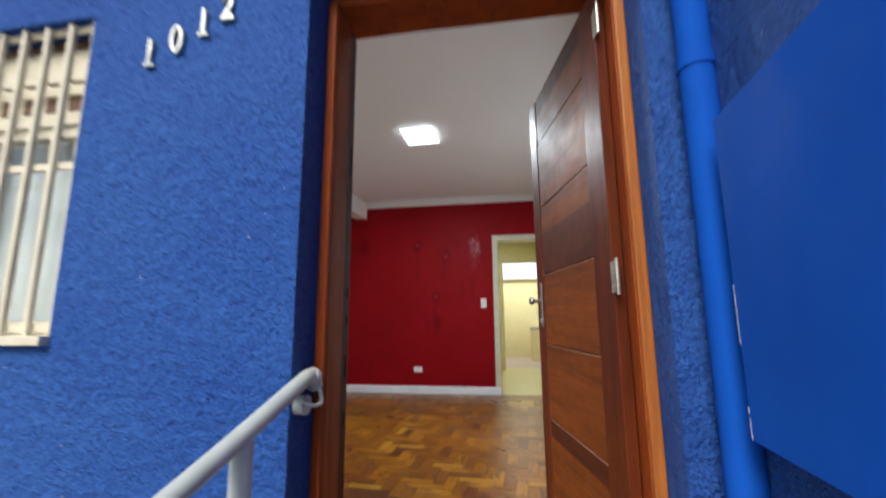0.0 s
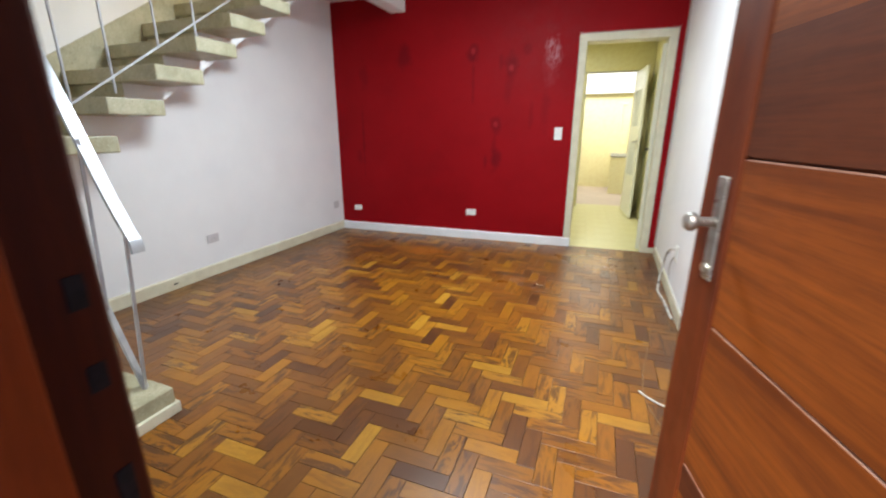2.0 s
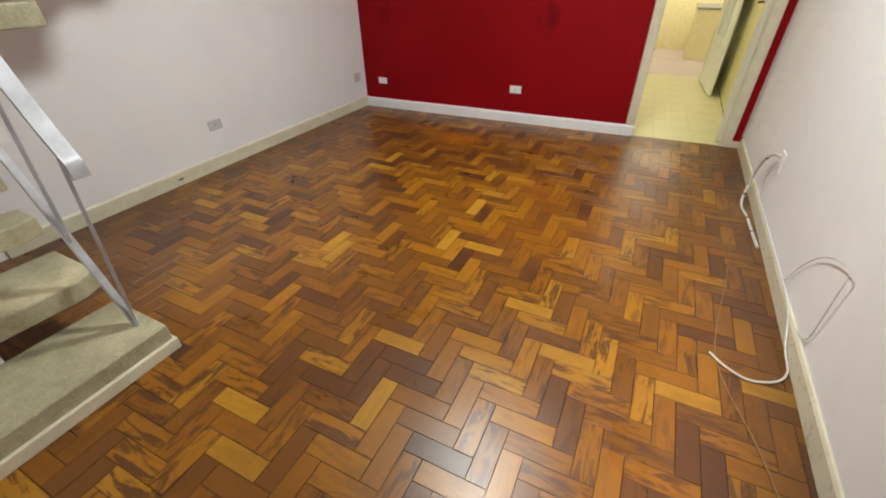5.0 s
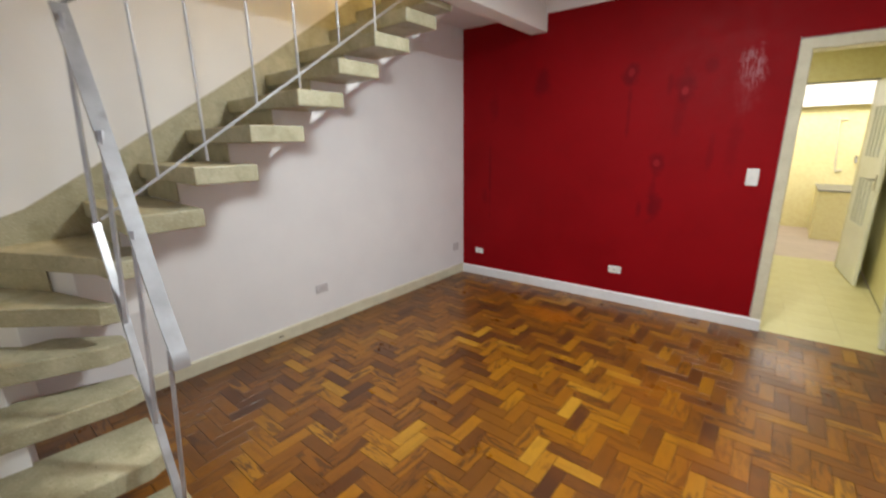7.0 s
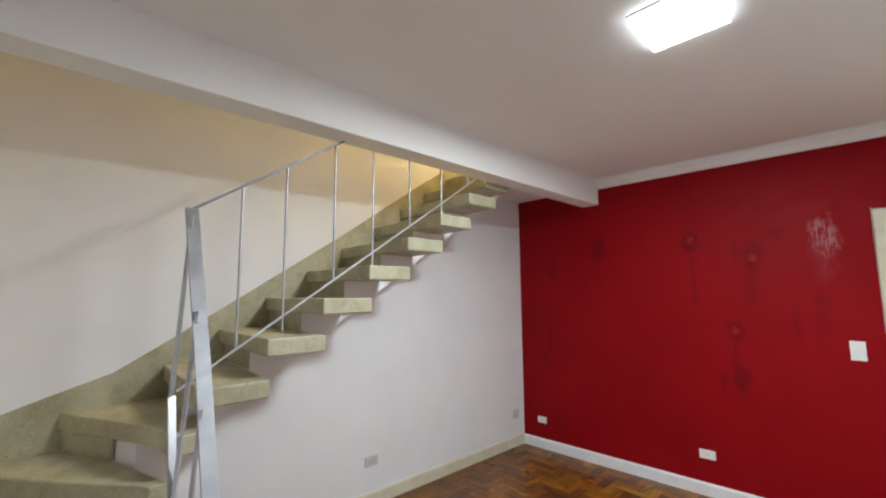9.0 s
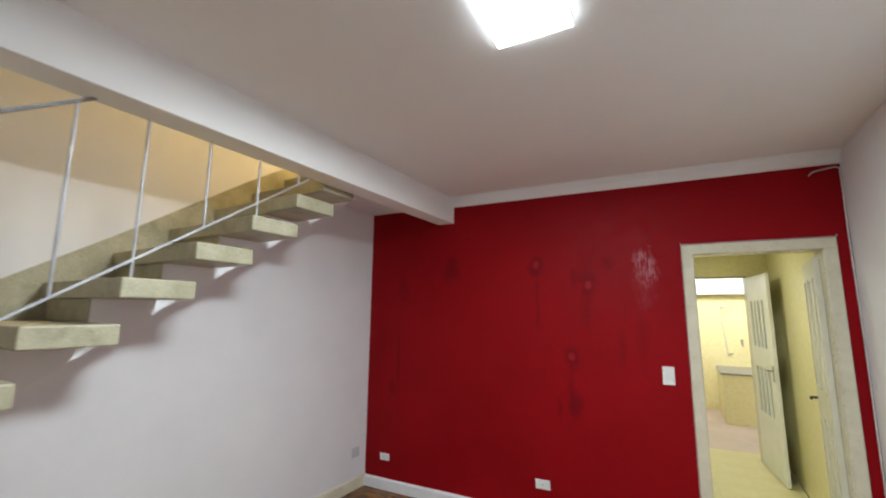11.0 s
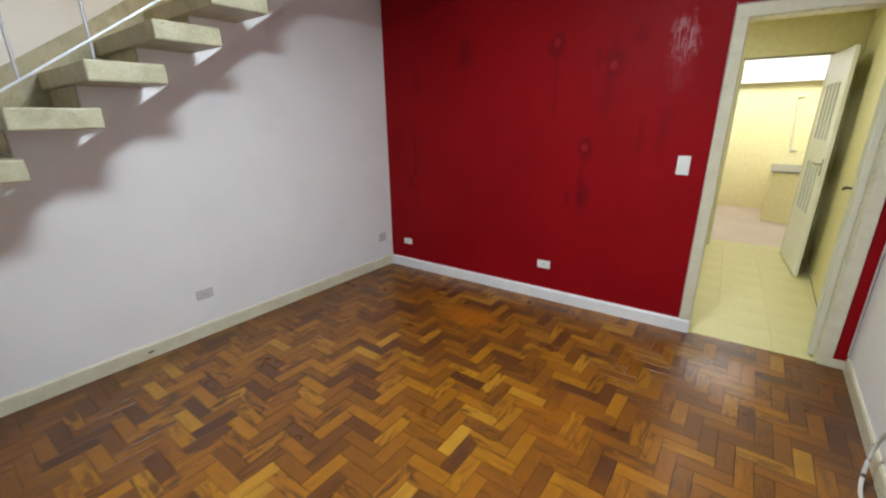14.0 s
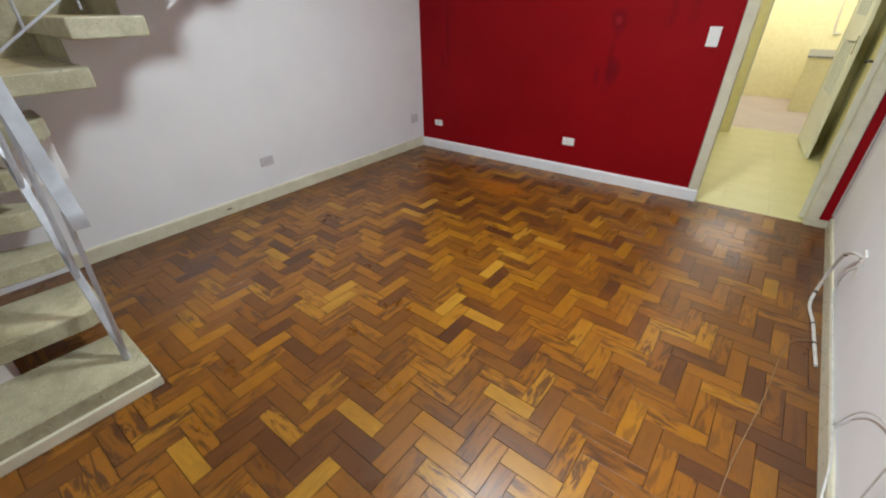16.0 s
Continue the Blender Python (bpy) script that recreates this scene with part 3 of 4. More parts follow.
for z in (0.35, 1.05, 1.78):
    part("hinge", boxes((L1 - 0.010, L1 - 0.004, 0.085, 0.15, z, z + 0.09), m=C, bevel=0.002), M_CREAM, casing)

# front door frame, in the opening of the blue wall
fframe = thing("front_door_frame", "varnished red-brown timber door frame, weathered and chipped", "door frame", FRONT @ Vector(((DOOR_F[0] + DOOR_F[1]) / 2, 0.2, 0)), kind="structure")
C = fframe.matrix_basis.inverted() @ FRONT
F0, F1 = DOOR_F
part("jamb", boxes((F0, F0 + 0.028, 0.146, 0.325, 0, 2.125), m=C, bevel=0.006), M_JAMBSHADE, fframe)
part("jamb", boxes((F1 - 0.028, F1, 0.146, 0.325, 0, 2.125), m=C, bevel=0.006), M_JAMBSHADE, fframe)
part("head", boxes((F0, F1, 0.146, 0.325, 2.125, 2.20), m=C, bevel=0.006), M_STOP, fframe)
part("stop", boxes((F0 + 0.028, F0 + 0.034, 0.146, 0.255, 0, 2.12), m=C, bevel=0.002), M_STOP, fframe)
part("stop", boxes((F1 - 0.034, F1 - 0.028, 0.146, 0.255, 0, 2.12), m=C, bevel=0.002), M_STOP, fframe)
for a, b in ((F0, F0 + 0.033), (F1 - 0.033, F1)):
    part("front_bead", boxes((a, b, 0.126, 0.1455, 0, 2.125), m=C, bevel=0.007), M_BEAD if a > F0 else M_STOP, fframe, "weathered outer edge")
part("threshold", boxes((F0, F1, 0.0, 0.33, -0.019, 0.003), m=C, bevel=0.002), M_STONE, fframe, "grey stone threshold")
for z, h in ((1.56, 0.11), (1.12, 0.035), (1.03, 0.03), (0.86, 0.07), (0.70, 0.05)):
    part("strike_plate", boxes((F0 + 0.028, F0 + 0.0295, 0.290, 0.308, z, z + h), m=C, bevel=0.0006), M_HOLE, fframe, "dark worn strike hole")

# ---- front door leaf ----
LW, LT, LH = 0.817, 0.036, 2.105
HINGE = (0.343, 1.407)
LEAF = pose(HINGE[0], HINGE[1], 0.008, 0, 0, 105.0)     # x from hinge to free edge, +y faces the light from outside
leaf = thing("front_door", "open front door of varnished red-brown wood with grooved horizontal panels", "door")
leaf.matrix_basis = LEAF
SL, SR = 0.128, 0.110                                   # hinge stile, lock stile
part("hinge_stile", boxes((0, SL, 0.0, LT, 0, LH), bevel=0.003), M_STILE, leaf)
part("lock_stile", boxes((LW - SR, LW, 0.0, LT, 0, LH), bevel=0.003), M_STILE, leaf)
zs = [0.0, 0.283, 0.599, 0.918, 1.234, 1.552, 1.872, LH]
for i, (a, b) in enumerate(zip(zs, zs[1:])):
    for j, (c, d) in enumerate(((0.0, 0.42), (0.42, 0.78), (0.78, 1.0)) if i % 2 else ((0.0, 0.6), (0.6, 1.0))):
        za, zb = a + (b - a) * c, a + (b - a) * d
        ga, gb = (0.004 if c == 0 and i else 0.0), (0.004 if d == 1.0 and i < 6 else 0.0)
        part("panel_board", boxes((SL + 0.004, LW - SR - 0.004, 0.003, LT - 0.003, za + ga, zb - gb)), M_PANELDARK if (i, j) in ((4, 0), (1, 2), (6, 1)) else M_PANEL, leaf)
# pale strips carry the specular lines of the grooves as colour
for z in zs[1:-1]:
    part("groove_edge", boxes((SL + 0.004, LW - SR - 0.004, LT - 0.0115, LT - 0.0045, z - 0.0035, z - 0.0015)), M_GROOVE, leaf, "pale strip that puts the groove's highlight into colour")
part("core", boxes((SL, LW - SR, 0.010, LT - 0.012, 0.002, LH - 0.002)), M_STILE, leaf)
hz = 1.085
plate = part("handle_plate", boxes((LW - 0.089, LW - 0.057, LT, LT + 0.006, hz - 0.085, hz + 0.115), bevel=0.0028), M_CHROME, leaf, "worn chrome lock plate")
bm = cyl(bmesh.new(), (LW - 0.073, LT + 0.004, hz + 0.03), (LW - 0.073, LT + 0.035, hz + 0.03), 0.009, 14)
bmesh.ops.create_uvsphere(bm, u_segments=18, v_segments=12, radius=0.0185, matrix=Matrix.Translation((LW - 0.073, LT + 0.048, hz + 0.03)) @ Matrix.Diagonal((1, 0.72, 1, 1)))
part("knob", bm, M_CHROME, leaf, "worn chrome knob", True)
bm = cyl(bmesh.new(), (LW - 0.073, LT + 0.004, hz - 0.06), (LW - 0.073, LT + 0.012, hz - 0.06), 0.009, 14)
part("keyhole_cylinder", bm, M_STEEL, leaf, "", True)
part("inner_plate", boxes((LW - 0.092, LW - 0.054, -0.005, 0.0, hz - 0.12, hz + 0.12), bevel=0.002), M_CHROME, leaf)
bm = tube(bmesh.new(), curved([(LW - 0.073, -0.004, hz + 0.03), (LW - 0.073, -0.05, hz + 0.03), (LW - 0.10, -0.058, hz + 0.03), (LW - 0.18, -0.055, hz + 0.028)]), 0.008)
part("lever", bm, M_CHROME, leaf, "", True)
for z in (0.24, 1.11, 1.93):
    bm = boxes((-0.034, 0.006, LT, LT + 0.003, z, z + 0.09), bevel=0.001)
    for q in range(3):
        for s in (-0.022, -0.006):
            cyl(bm, (s, LT, z + 0.018 + 0.027 * q), (s, LT + 0.0045, z + 0.018 + 0.027 * q), 0.004, 8)
    h = part("hinge", bm, M_STEEL, leaf, "pale zinc butt hinge")
    part("hinge_pin", cyl(bmesh.new(), (-0.036, LT + 0.003, z - 0.006), (-0.036, LT + 0.003, z + 0.097), 0.006, 10), M_STEEL, h, "", True)

# ---- outside: numerals, window, handrail, pipe, meter cover ----


def numeral(ch, u, z, h):
    cu = bpy.data.curves.new("n", "FONT")
    cu.body, cu.size, cu.extrude, cu.bevel_depth = ch, h / 0.7, 0.006, 0.002
    tmp = bpy.data.objects.new("n", cu)
    scene.collection.objects.link(tmp)
    bpy.context.view_layer.update()
    me = bpy.data.meshes.new_from_object(tmp.evaluated_get(bpy.context.evaluated_depsgraph_get()))
    bpy.data.objects.remove(tmp)
    bpy.data.curves.remove(cu)
    xs = [v.co.x for v in me.vertices]
    s = Matrix.Translation((-(min(xs) + max(xs)) / 2, 0, 0))
    bm = bmesh.new()
    bm.from_mesh(me)
    bmesh.ops.transform(bm, matrix=Matrix.Diagonal((0.74, 1, 1, 1)) @ s, verts=bm.verts)
    if ch == "1":
        box(bm, -0.018, 0.018, 0.0, 0.009, -0.006, 0.006)
    bmesh.ops.transform(bm, matrix=FRONT @ pose(u, -0.009, z, 90, 0, 0), verts=bm.verts)
    bpy.data.meshes.remove(me)
    return whole("house_number", bm, M_STEEL, f"pale metal numeral {ch} on the blue wall", "numeral", group="house number")


for ch, x, z in (("1", -1.100, 1.858), ("0", -1.005, 1.896), ("1", -0.913, 1.944), ("2", -0.831, 1.990)):
    numeral(ch, nu(x), z, 0.094)

win = thing("window_1", "white window behind cream security bars with sliding panes", "window", FRONT @ Vector(((WIN[0] + WIN[1]) / 2, 0, 1.0)), kind="structure")
C = win.matrix_basis.inverted() @ FRONT
U0, U1, Z0, Z1 = WIN
part("sill", boxes((U0 - 0.02, U1 + 0.004, -0.03, 0.10, Z0 - 0.01, Z0 + 0.018), m=C, bevel=0.003), M_BARS, win)
for r in ((U0, U0 + 0.05, Z0 + 0.018, Z1), (U1 - 0.05, U1, Z0 + 0.018, Z1), (U0 + 0.05, U1 - 0.05, Z1 - 0.05, Z1), (U0 + 0.05, U1 - 0.05, Z0 + 0.018, Z0 + 0.06), ((U0 + U1) / 2 - 0.02, (U0 + U1) / 2 + 0.02, Z0 + 0.06, Z1 - 0.05),
          (U0 + 0.05, U1 - 0.05, 1.70, 1.74)):
    part("window_frame", boxes((r[0], r[1], 0.10, 0.15, r[2], r[3]), m=C, bevel=0.003), M_BARS, win)
for a, b in ((U0 + 0.05, (U0 + U1) / 2 - 0.02), ((U0 + U1) / 2 + 0.02, U1 - 0.05)):
    g = part("pane", boxes((a, b, 0.118, 0.123, Z0 + 0.06, 1.70), m=C), M_GLASS, win)
    g.visible_shadow = False
    g = part("pane", boxes((a, b, 0.118, 0.123, 1.74, Z1 - 0.05), m=C), M_FROST, win)
    g.visible_shadow = False
# panel and brown marks added in place of the eaves' reflection in the pane
shutter = part("shutter_box", boxes((U0 + 0.05, U1 - 0.05, 0.085, 0.099, 1.742, Z1 - 0.05), m=C), M_BARS, win, "cream panel with brown marks standing in for eaves reflections")
for z, h in ((1.79, 0.06), (1.895, 0.035), (2.035, 0.03)):
    for i in range(10):
        u = U0 + 0.07 + 0.097 * i
        part("vent", boxes((u, u + 0.062, 0.081, 0.085, z, z + h), m=C), M_REFLECTED, shutter)
part("curtain", boxes((U0 + 0.4, U1 - 0.06, 0.19, 0.196, Z0 + 0.05, 1.72), m=C), M_CURTAIN, win, "pale grey curtain behind the pane")
grille = thing("window_grille", "cream painted steel security bars over the window", "window bars", FRONT @ Vector(((U0 + U1) / 2, 0.02, 1.0)))
C = grille.matrix_basis.inverted() @ FRONT
n = 11
for i in range(n + 1):
    u = U0 + 0.012 + (U1 - U0 - 0.024) * i / n
    part("bar", boxes((u - 0.009, u + 0.009, 0.012, 0.030, Z0 + 0.018, Z1), m=C, bevel=0.002), M_BARS, grille)
for z in (Z0 + 0.04, 1.56, 1.88, Z1 - 0.015):
    part("cross_bar", boxes((U0, U1, 0.030, 0.042, z - 0.012, z + 0.012), m=C, bevel=0.002), M_BARS, grille)

rail = thing("handrail", "white painted tubular steel handrail beside the entrance steps", "handrail", (-0.51, 0.8, -0.3))
C = Vector((0.51, -0.8, 0.3))
line = curved([(-0.54, -0.9, 0.225), (-0.54, 0.2, 0.575), (-0.54, 0.8, 0.762), (-0.54, 1.12, 0.870), (-0.54, 1.19, 0.893), (-0.542, 1.222, 0.885), (-0.545, 1.24, 0.86)])
part("rail_tube", tube(bmesh.new(), [p + C for p in line], 0.0215, 16), M_RAILWHITE, rail, "", True)
bm = bmesh.new()
bmesh.ops.create_uvsphere(bm, u_segments=16, v_segments=10, radius=0.0265, matrix=Matrix.Translation(Vector((-0.54, 1.215, 0.890)) + C))
part("end_cap", bm, M_RAILWHITE, rail, "", True)
part("wall_bracket", tube(bmesh.new(), [p + C for p in curved([(-0.53, 1.15, 0.835), (-0.515, 1.19, 0.818), (-0.515, 1.225, 0.825), (-0.53, 1.232, 0.868)])], 0.0055, 8), M_RAILWHITE, rail, "", True)
part("collar", cyl(bmesh.new(), Vector((-0.565, 1.175, 0.822)) + C, Vector((-0.53, 1.175, 0.822)) + C, 0.026, 16), M_RAILWHITE, rail, "", True)
for y, z in ((0.94, 0.80), (-0.6, 0.32)):
    part("post", cyl(bmesh.new(), Vector((-0.54, y, -0.02 if y > 0.75 else -0.34)) + C, Vector((-0.54, y, z)) + C, 0.023, 16), M_RAILWHITE, rail, "", True)

pipe = thing("drain_pipe", "vertical drain pipe painted blue like the wall", "pipe", (0.487, 1.140, 0))
bm = cyl(bmesh.new(), (0, 0, -0.34), (0, 0, 5.9), 0.038, 24)
part("pipe_tube", bm, M_BLUEPAINT, pipe, "", True)
for z in (1.635, 0.2):
    part("pipe_clamp", cyl(bmesh.new(), (0, 0, z), (0, 0, z + 0.028), 0.042, 24), M_BLUEPAINT, pipe, "", True)
meter = thing("meter_cabinet", "flat blue painted metal cabinet door with chipped edges", "cabinet", (0.482, 0.5, 0.82))
part("body", boxes((0.0, 0.036, -0.60, 0.52, 0.012, 0.62)), M_BLUEPAINT, meter)
mdoor = part("door", boxes((-0.014, -0.001, -0.62, 0.545, 0.0, 0.64), bevel=0.002), M_BLUEPAINT, meter)
for z0, z1, w in ((0.175, 0.225, 0.0013), (0.228, 0.292, 0.0017), (0.0, 0.042, 0.0028), (0.047, 0.062, 0.0013)):
    bm = prism(bmesh.new(), [(0.5445, z0), (0.5455, (z0 + z1) / 2), (0.5445, z1), (0.5445 - w, z1 - 0.006), (0.5445 - w * 0.5, (z0 + z1) / 2), (0.5445 - w, z0 + 0.004)], -0.0146, -0.0138, Matrix(((0, 0, 1, 0), (1, 0, 0, 0), (0, 1, 0, 0), (0, 0, 0, 1))))
    part("paint_chip", bm, M_GREYPLATE, mdoor, "bare pale chip along the edge")

# entrance steps and pavement
whole("entrance_steps", boxes((-0.9, 0.52, 0.70, 1.06, -0.5, -0.02), (-0.9, 0.52, 0.35, 0.70, -0.5, -0.18), bevel=0.006), M_CONCRETE, "grey concrete entrance steps", "steps", "structure")
whole("pavement", boxes((-30, 30, -40, 1.3, -0.6, -0.34)), M_CONCRETE, "grey concrete pavement in front of the house", "pavement", "structure")

# ---- lamp ----
lamp = thing("ceiling_lamp", "square white surface-mounted LED panel, lit", "ceiling lamp", (-0.931, 3.712, CEIL))
R = pose(0, 0, 0, 0, 0, SIDE - 1.5)
part("frame", boxes((-0.150, -0.142, -0.156, 0.156, -0.010, 0), (0.142, 0.150, -0.156, 0.156, -0.010, 0), (-0.142, 0.142, -0.156, -0.148, -0.010, 0), (-0.142, 0.142, 0.148, 0.156, -0.010, 0), m=R), M_GLOSSWHITE, lamp)
part("diffuser", boxes((-0.150, 0.150, -0.156, 0.156, -0.028, -0.011), m=R, bevel=0.003), M_LED, lamp, "glowing white diffuser")
part("back_plate", boxes((-0.142, 0.142, -0.148, 0.148, -0.008, 0), m=R), M_GLOSSWHITE, lamp)
uplamp = thing("ceiling_lamp", "warm round glass ceiling lamp above the landing, lit", "ceiling lamp", (-2.95, 5.2, 5.4))
part("base", cyl(bmesh.new(), (0, 0, -0.03), (0, 0, 0), 0.12), M_GLOSSWHITE, uplamp)

# ---- staircase ----
RISE, GO = 0.1915, 0.2825
NX, NY = -2.475, 2.285                                  # inner corner of the winders
FW = 1.37                                               # inside of the front wall at the stairs
THICK = 0.085


def top_of(i):
    return 0.13 + 0.1872 * (i - 1) if i < 7 else 1.253 + RISE * (i - 7)


stairs = thing("staircase", "cream terrazzo stairs with open cantilevered treads and winders", "stairs", (-2.6, 2.2, 0))
C = Matrix.Translation((2.6, -2.2, 0))
plans = {
    1: [(-1.868, FW), (-1.868, 2.298), (-2.23, 2.298), (-2.25, FW)],
    2: [(-2.215, FW), (-2.175, NY - 0.08), (-2.21, NY), (-2.52, NY), (-2.57, FW)],
    3: [(-2.54, FW), (-2.455, NY - 0.09), (-2.48, NY), (-2.62, NY), (-2.91, FW)],
    4: [(-2.88, FW), (-2.555, NY - 0.09), (-2.565, NY), (-2.66, NY), (WEST, 1.58), (WEST, FW)],
    5: [(WEST, 1.54), (-2.86, 1.935), (-2.58, 2.185), (-2.545, 2.205), (-2.535, 2.275), (WEST, 2.0)],
    6: [(WEST, 1.91), (-3.18, 2.0), (-2.70, 2.25), (-2.54, 2.27), (-2.505, 2.30), (-2.515, 2.40), (-2.60, 2.44), (WEST, 2.46)],
}
for i in range(7, 16):
    y = 2.352 + GO * (i - 7)
    nx = NX if i < 14 else -2.565
    plans[i] = [(WEST, y), (nx, y), (nx, y + 0.302), (WEST, y + 0.302)]
for i, plan in plans.items():
    bm = prism(bmesh.new(), plan, top_of(i) - THICK, top_of(i), C, 0.007)
    part("tread", bm, M_TERRAZZO, stairs)

# carriage under the winders: one block under each tread, kept to the wall side
w = {1: [(-1.892, FW), (-1.892, 2.272), (-2.23, 2.272), (-2.24, FW)],
     2: [(-2.25, FW), (-2.235, 1.90), (-2.51, 1.90), (-2.57, FW)],
     3: [(-2.57, FW), (-2.51, 1.90), (-2.70, 1.92), (-2.90, FW)],
     4: [(-2.91, FW), (-2.72, 1.88), (-2.84, 1.98), (WEST, 1.58), (WEST, FW)],
     5: [(WEST, 1.57), (-2.86, 1.97), (-2.86, 2.17), (WEST, 1.95)],
     6: [(WEST, 1.94), (-2.86, 2.19), (-2.86, 2.46), (WEST, 2.46)]}
for i, plan in w.items():
    bm = prism(bmesh.new(), plan, max(0.0, top_of(i) - 0.36) if i > 1 else 0.0, top_of(i) - THICK, C, 0.003)
    part("riser_block", bm, M_TERRAZZO if i == 1 else M_WHITE, stairs, "" if i == 1 else "carriage block painted like the wall")
# terrazzo facing on the wall side of the winder risers
for i, (xa, ya), (xb, yb) in ((2, (-2.245, FW), (-2.230, 1.78)), (3, (-2.565, FW), (-2.512, 1.77)), (4, (-2.905, FW), (-2.745, 1.76)), (6, (WEST, 1.93), (-2.98, 2.12))):
    d = (Vector((xb, yb)) - Vector((xa, ya))).normalized()
    nrm = Vector((-d.y, d.x)) * (1 if -d.y > 0 else -1) * 0.008
    if i == 6:
        nrm = Vector((d.y, -d.x)) * 0.008
    plan = [(xa, ya), (xb, yb), (xb + nrm.x, yb + nrm.y), (xa + nrm.x, ya + nrm.y)]
    part("riser_facing", prism(bmesh.new(), plan, top_of(i - 1) + 0.001, top_of(i) - THICK - 0.001, C), M_TERRAZZO, stairs)
# facing of the fifth riser, broken open beside the wall
RF = C @ pose(WEST, 1.57, 0, 0, 0, 39.2)
part("riser_facing", prism(bmesh.new(), [(0.0, top_of(4) + 0.001), (0.095, top_of(4) + 0.001), (0.095, 0.775), (0.265, 0.775), (0.265, top_of(4) + 0.001), (0.46, top_of(4) + 0.001), (0.46, top_of(5) - THICK - 0.001), (0.0, top_of(5) - THICK - 0.001)], 0.004, 0.022, RF @ pose(0, 0, 0, 90, 0, 0)), M_TERRAZZO, stairs)
# dark sheet closes the opening; the hollow's shade is its colour
part("riser_hollow", boxes((0.08, 0.28, -0.0035, -0.001, top_of(4) + 0.001, 0.81), m=RF), M_HOLLOW, stairs, "dark sheet behind the broken riser, coloured as the hollow's shade")
part("step_skirt", boxes((-1.889, -1.852, FW, 2.308, 0, 0.055), (-2.23, -1.889, 2.275, 2.308, 0, 0.055), m=C, bevel=0.004), M_CREAM, stairs, "cream baseboard strip round the lowest step")
# straight carriage: notched above, plain slope below
bm = bmesh.new()
SX = -2.825
out = []
for i in range(7, 16):
    y = 2.385 + GO * (i - 7)
    out += [(y, top_of(i - 1) - 0.03 if i > 7 else top_of(i) - 0.34), (y, top_of(i) - THICK)]
yend = 2.385 + GO * 9
out += [(yend, top_of(15) - THICK), (yend, 2.725)]
low = [(4.968 + (2.385 - 4.968) * t, 2.657 + (0.934 - 2.657) * t) for t in (0.0, 0.5, 1.0)]
a = [bm.verts.new(C @ Vector((WEST, y, z))) for y, z in out + low]
b = [bm.verts.new(C @ Vector((SX, y, z))) for y, z in out + low]
bm.faces.new(a[::-1]), bm.faces.new(b)
for i in range(len(a)):
    j = (i + 1) % len(a)
    bm.faces.new((a[i], a[j], b[j], b[i]))
part("carriage", bm, M_WHITE, stairs, "sloped carriage painted like the wall")
for i in range(7, 16):
    y = 2.385 + GO * (i - 7)
    part("riser", boxes((WEST, SX - 0.004, y - 0.006, y - 0.001, top_of(i - 1) + 0.001, top_of(i) - THICK - 0.001), m=C), M_TERRAZZO, stairs)
# skirting of terrazzo up the wall
bm = bmesh.new()
top = [(1.36, 0.96), (1.708, 1.095), (2.12, 1.238), (2.372, 1.395), (3.461, 2.105), (4.3, 2.685), (4.85, 3.04)]
bot = [(4.85, 2.60), (4.5, 2.45), (3.39, 1.70), (2.45, 1.10), (2.05, 0.95), (1.36, 0.60)]
a = [bm.verts.new(C @ Vector((WEST + 0.002, y, z))) for y, z in top + bot]
b = [bm.verts.new(C @ Vector((WEST + 0.014, y, z))) for y, z in top + bot]
bm.faces.new(a), bm.faces.new(b[::-1])
for i in range(len(a)):
    j = (i + 1) % len(a)
    bm.faces.new((a[i], b[i], b[j], a[j]))
part("wall_skirt", bm, M_TERRAZZO, stairs, "terrazzo skirting rising along the wall")

# ---- stair railing ----
railing = thing("stair_railing", "silver painted steel stair railing with thin round balusters", "railing", (-2.0, 2.245, 0.13))
D = Vector((2.0, -2.245, -0.13))
RY = 2.245


def bar(name, a, b, wide, thick, up, label="", mat=M_SILVER):
    part(name, tube(bmesh.new(), [Vector(a) + D, Vector(b) + D], 0, flat=(wide, thick, up)), mat, railing, label)


hand = curved([(-2.525, 2.295, 2.045), (-2.430, 2.297, 1.86), (-2.213, 2.302, 1.425), (-2.045, 2.308, 1.03), (-1.964, 2.312, 0.865), (-1.940, 2.313, 0.82), (-1.935, 2.313, 0.775)])
part("handrail", tube(bmesh.new(), [p + D for p in hand], 0, flat=(0.052, 0.016, (1, 0, 0.4))), M_SILVER, railing, "broad silver handrail curled at its foot")
foot = [(-2.420, 1.253), (-2.273, 0.878), (-2.126, 0.504), (-1.979, 0.13)]
tops = [(-2.485, 2.01), (-2.277, 1.595), (-2.131, 1.25), (-1.963, 0.85)]
for (xa, za), (xb, zb) in zip(foot, tops):
    part("upright", tube(bmesh.new(), [Vector(p) + D for p in ((xa, RY, za), (xb, 2.292, zb))], 0, flat=(0.030, 0.012, (0.4, 1, 0))), M_SILVER, railing)
for (xa, za), (xb, zb) in zip(foot, foot[1:]):
    bar("lower_bar", (xa, RY, za), (xb, RY, zb), 0.028, 0.012, (1, 0.3, 0.4))
SLOPE = RISE / GO
RX = -2.53
bar("top_rail", (RX, 2.285, 2.035), (RX, 3.07, 2.035 + 0.785 * SLOPE), 0.020, 0.012, (0, 0, 1), "dull dark grey top rail", M_DULL)
bar("bottom_rail", (RX, 2.28, 1.249), (RX, 4.19, 1.249 + 1.91 * SLOPE), 0.013, 0.009, (0, 0, 1))
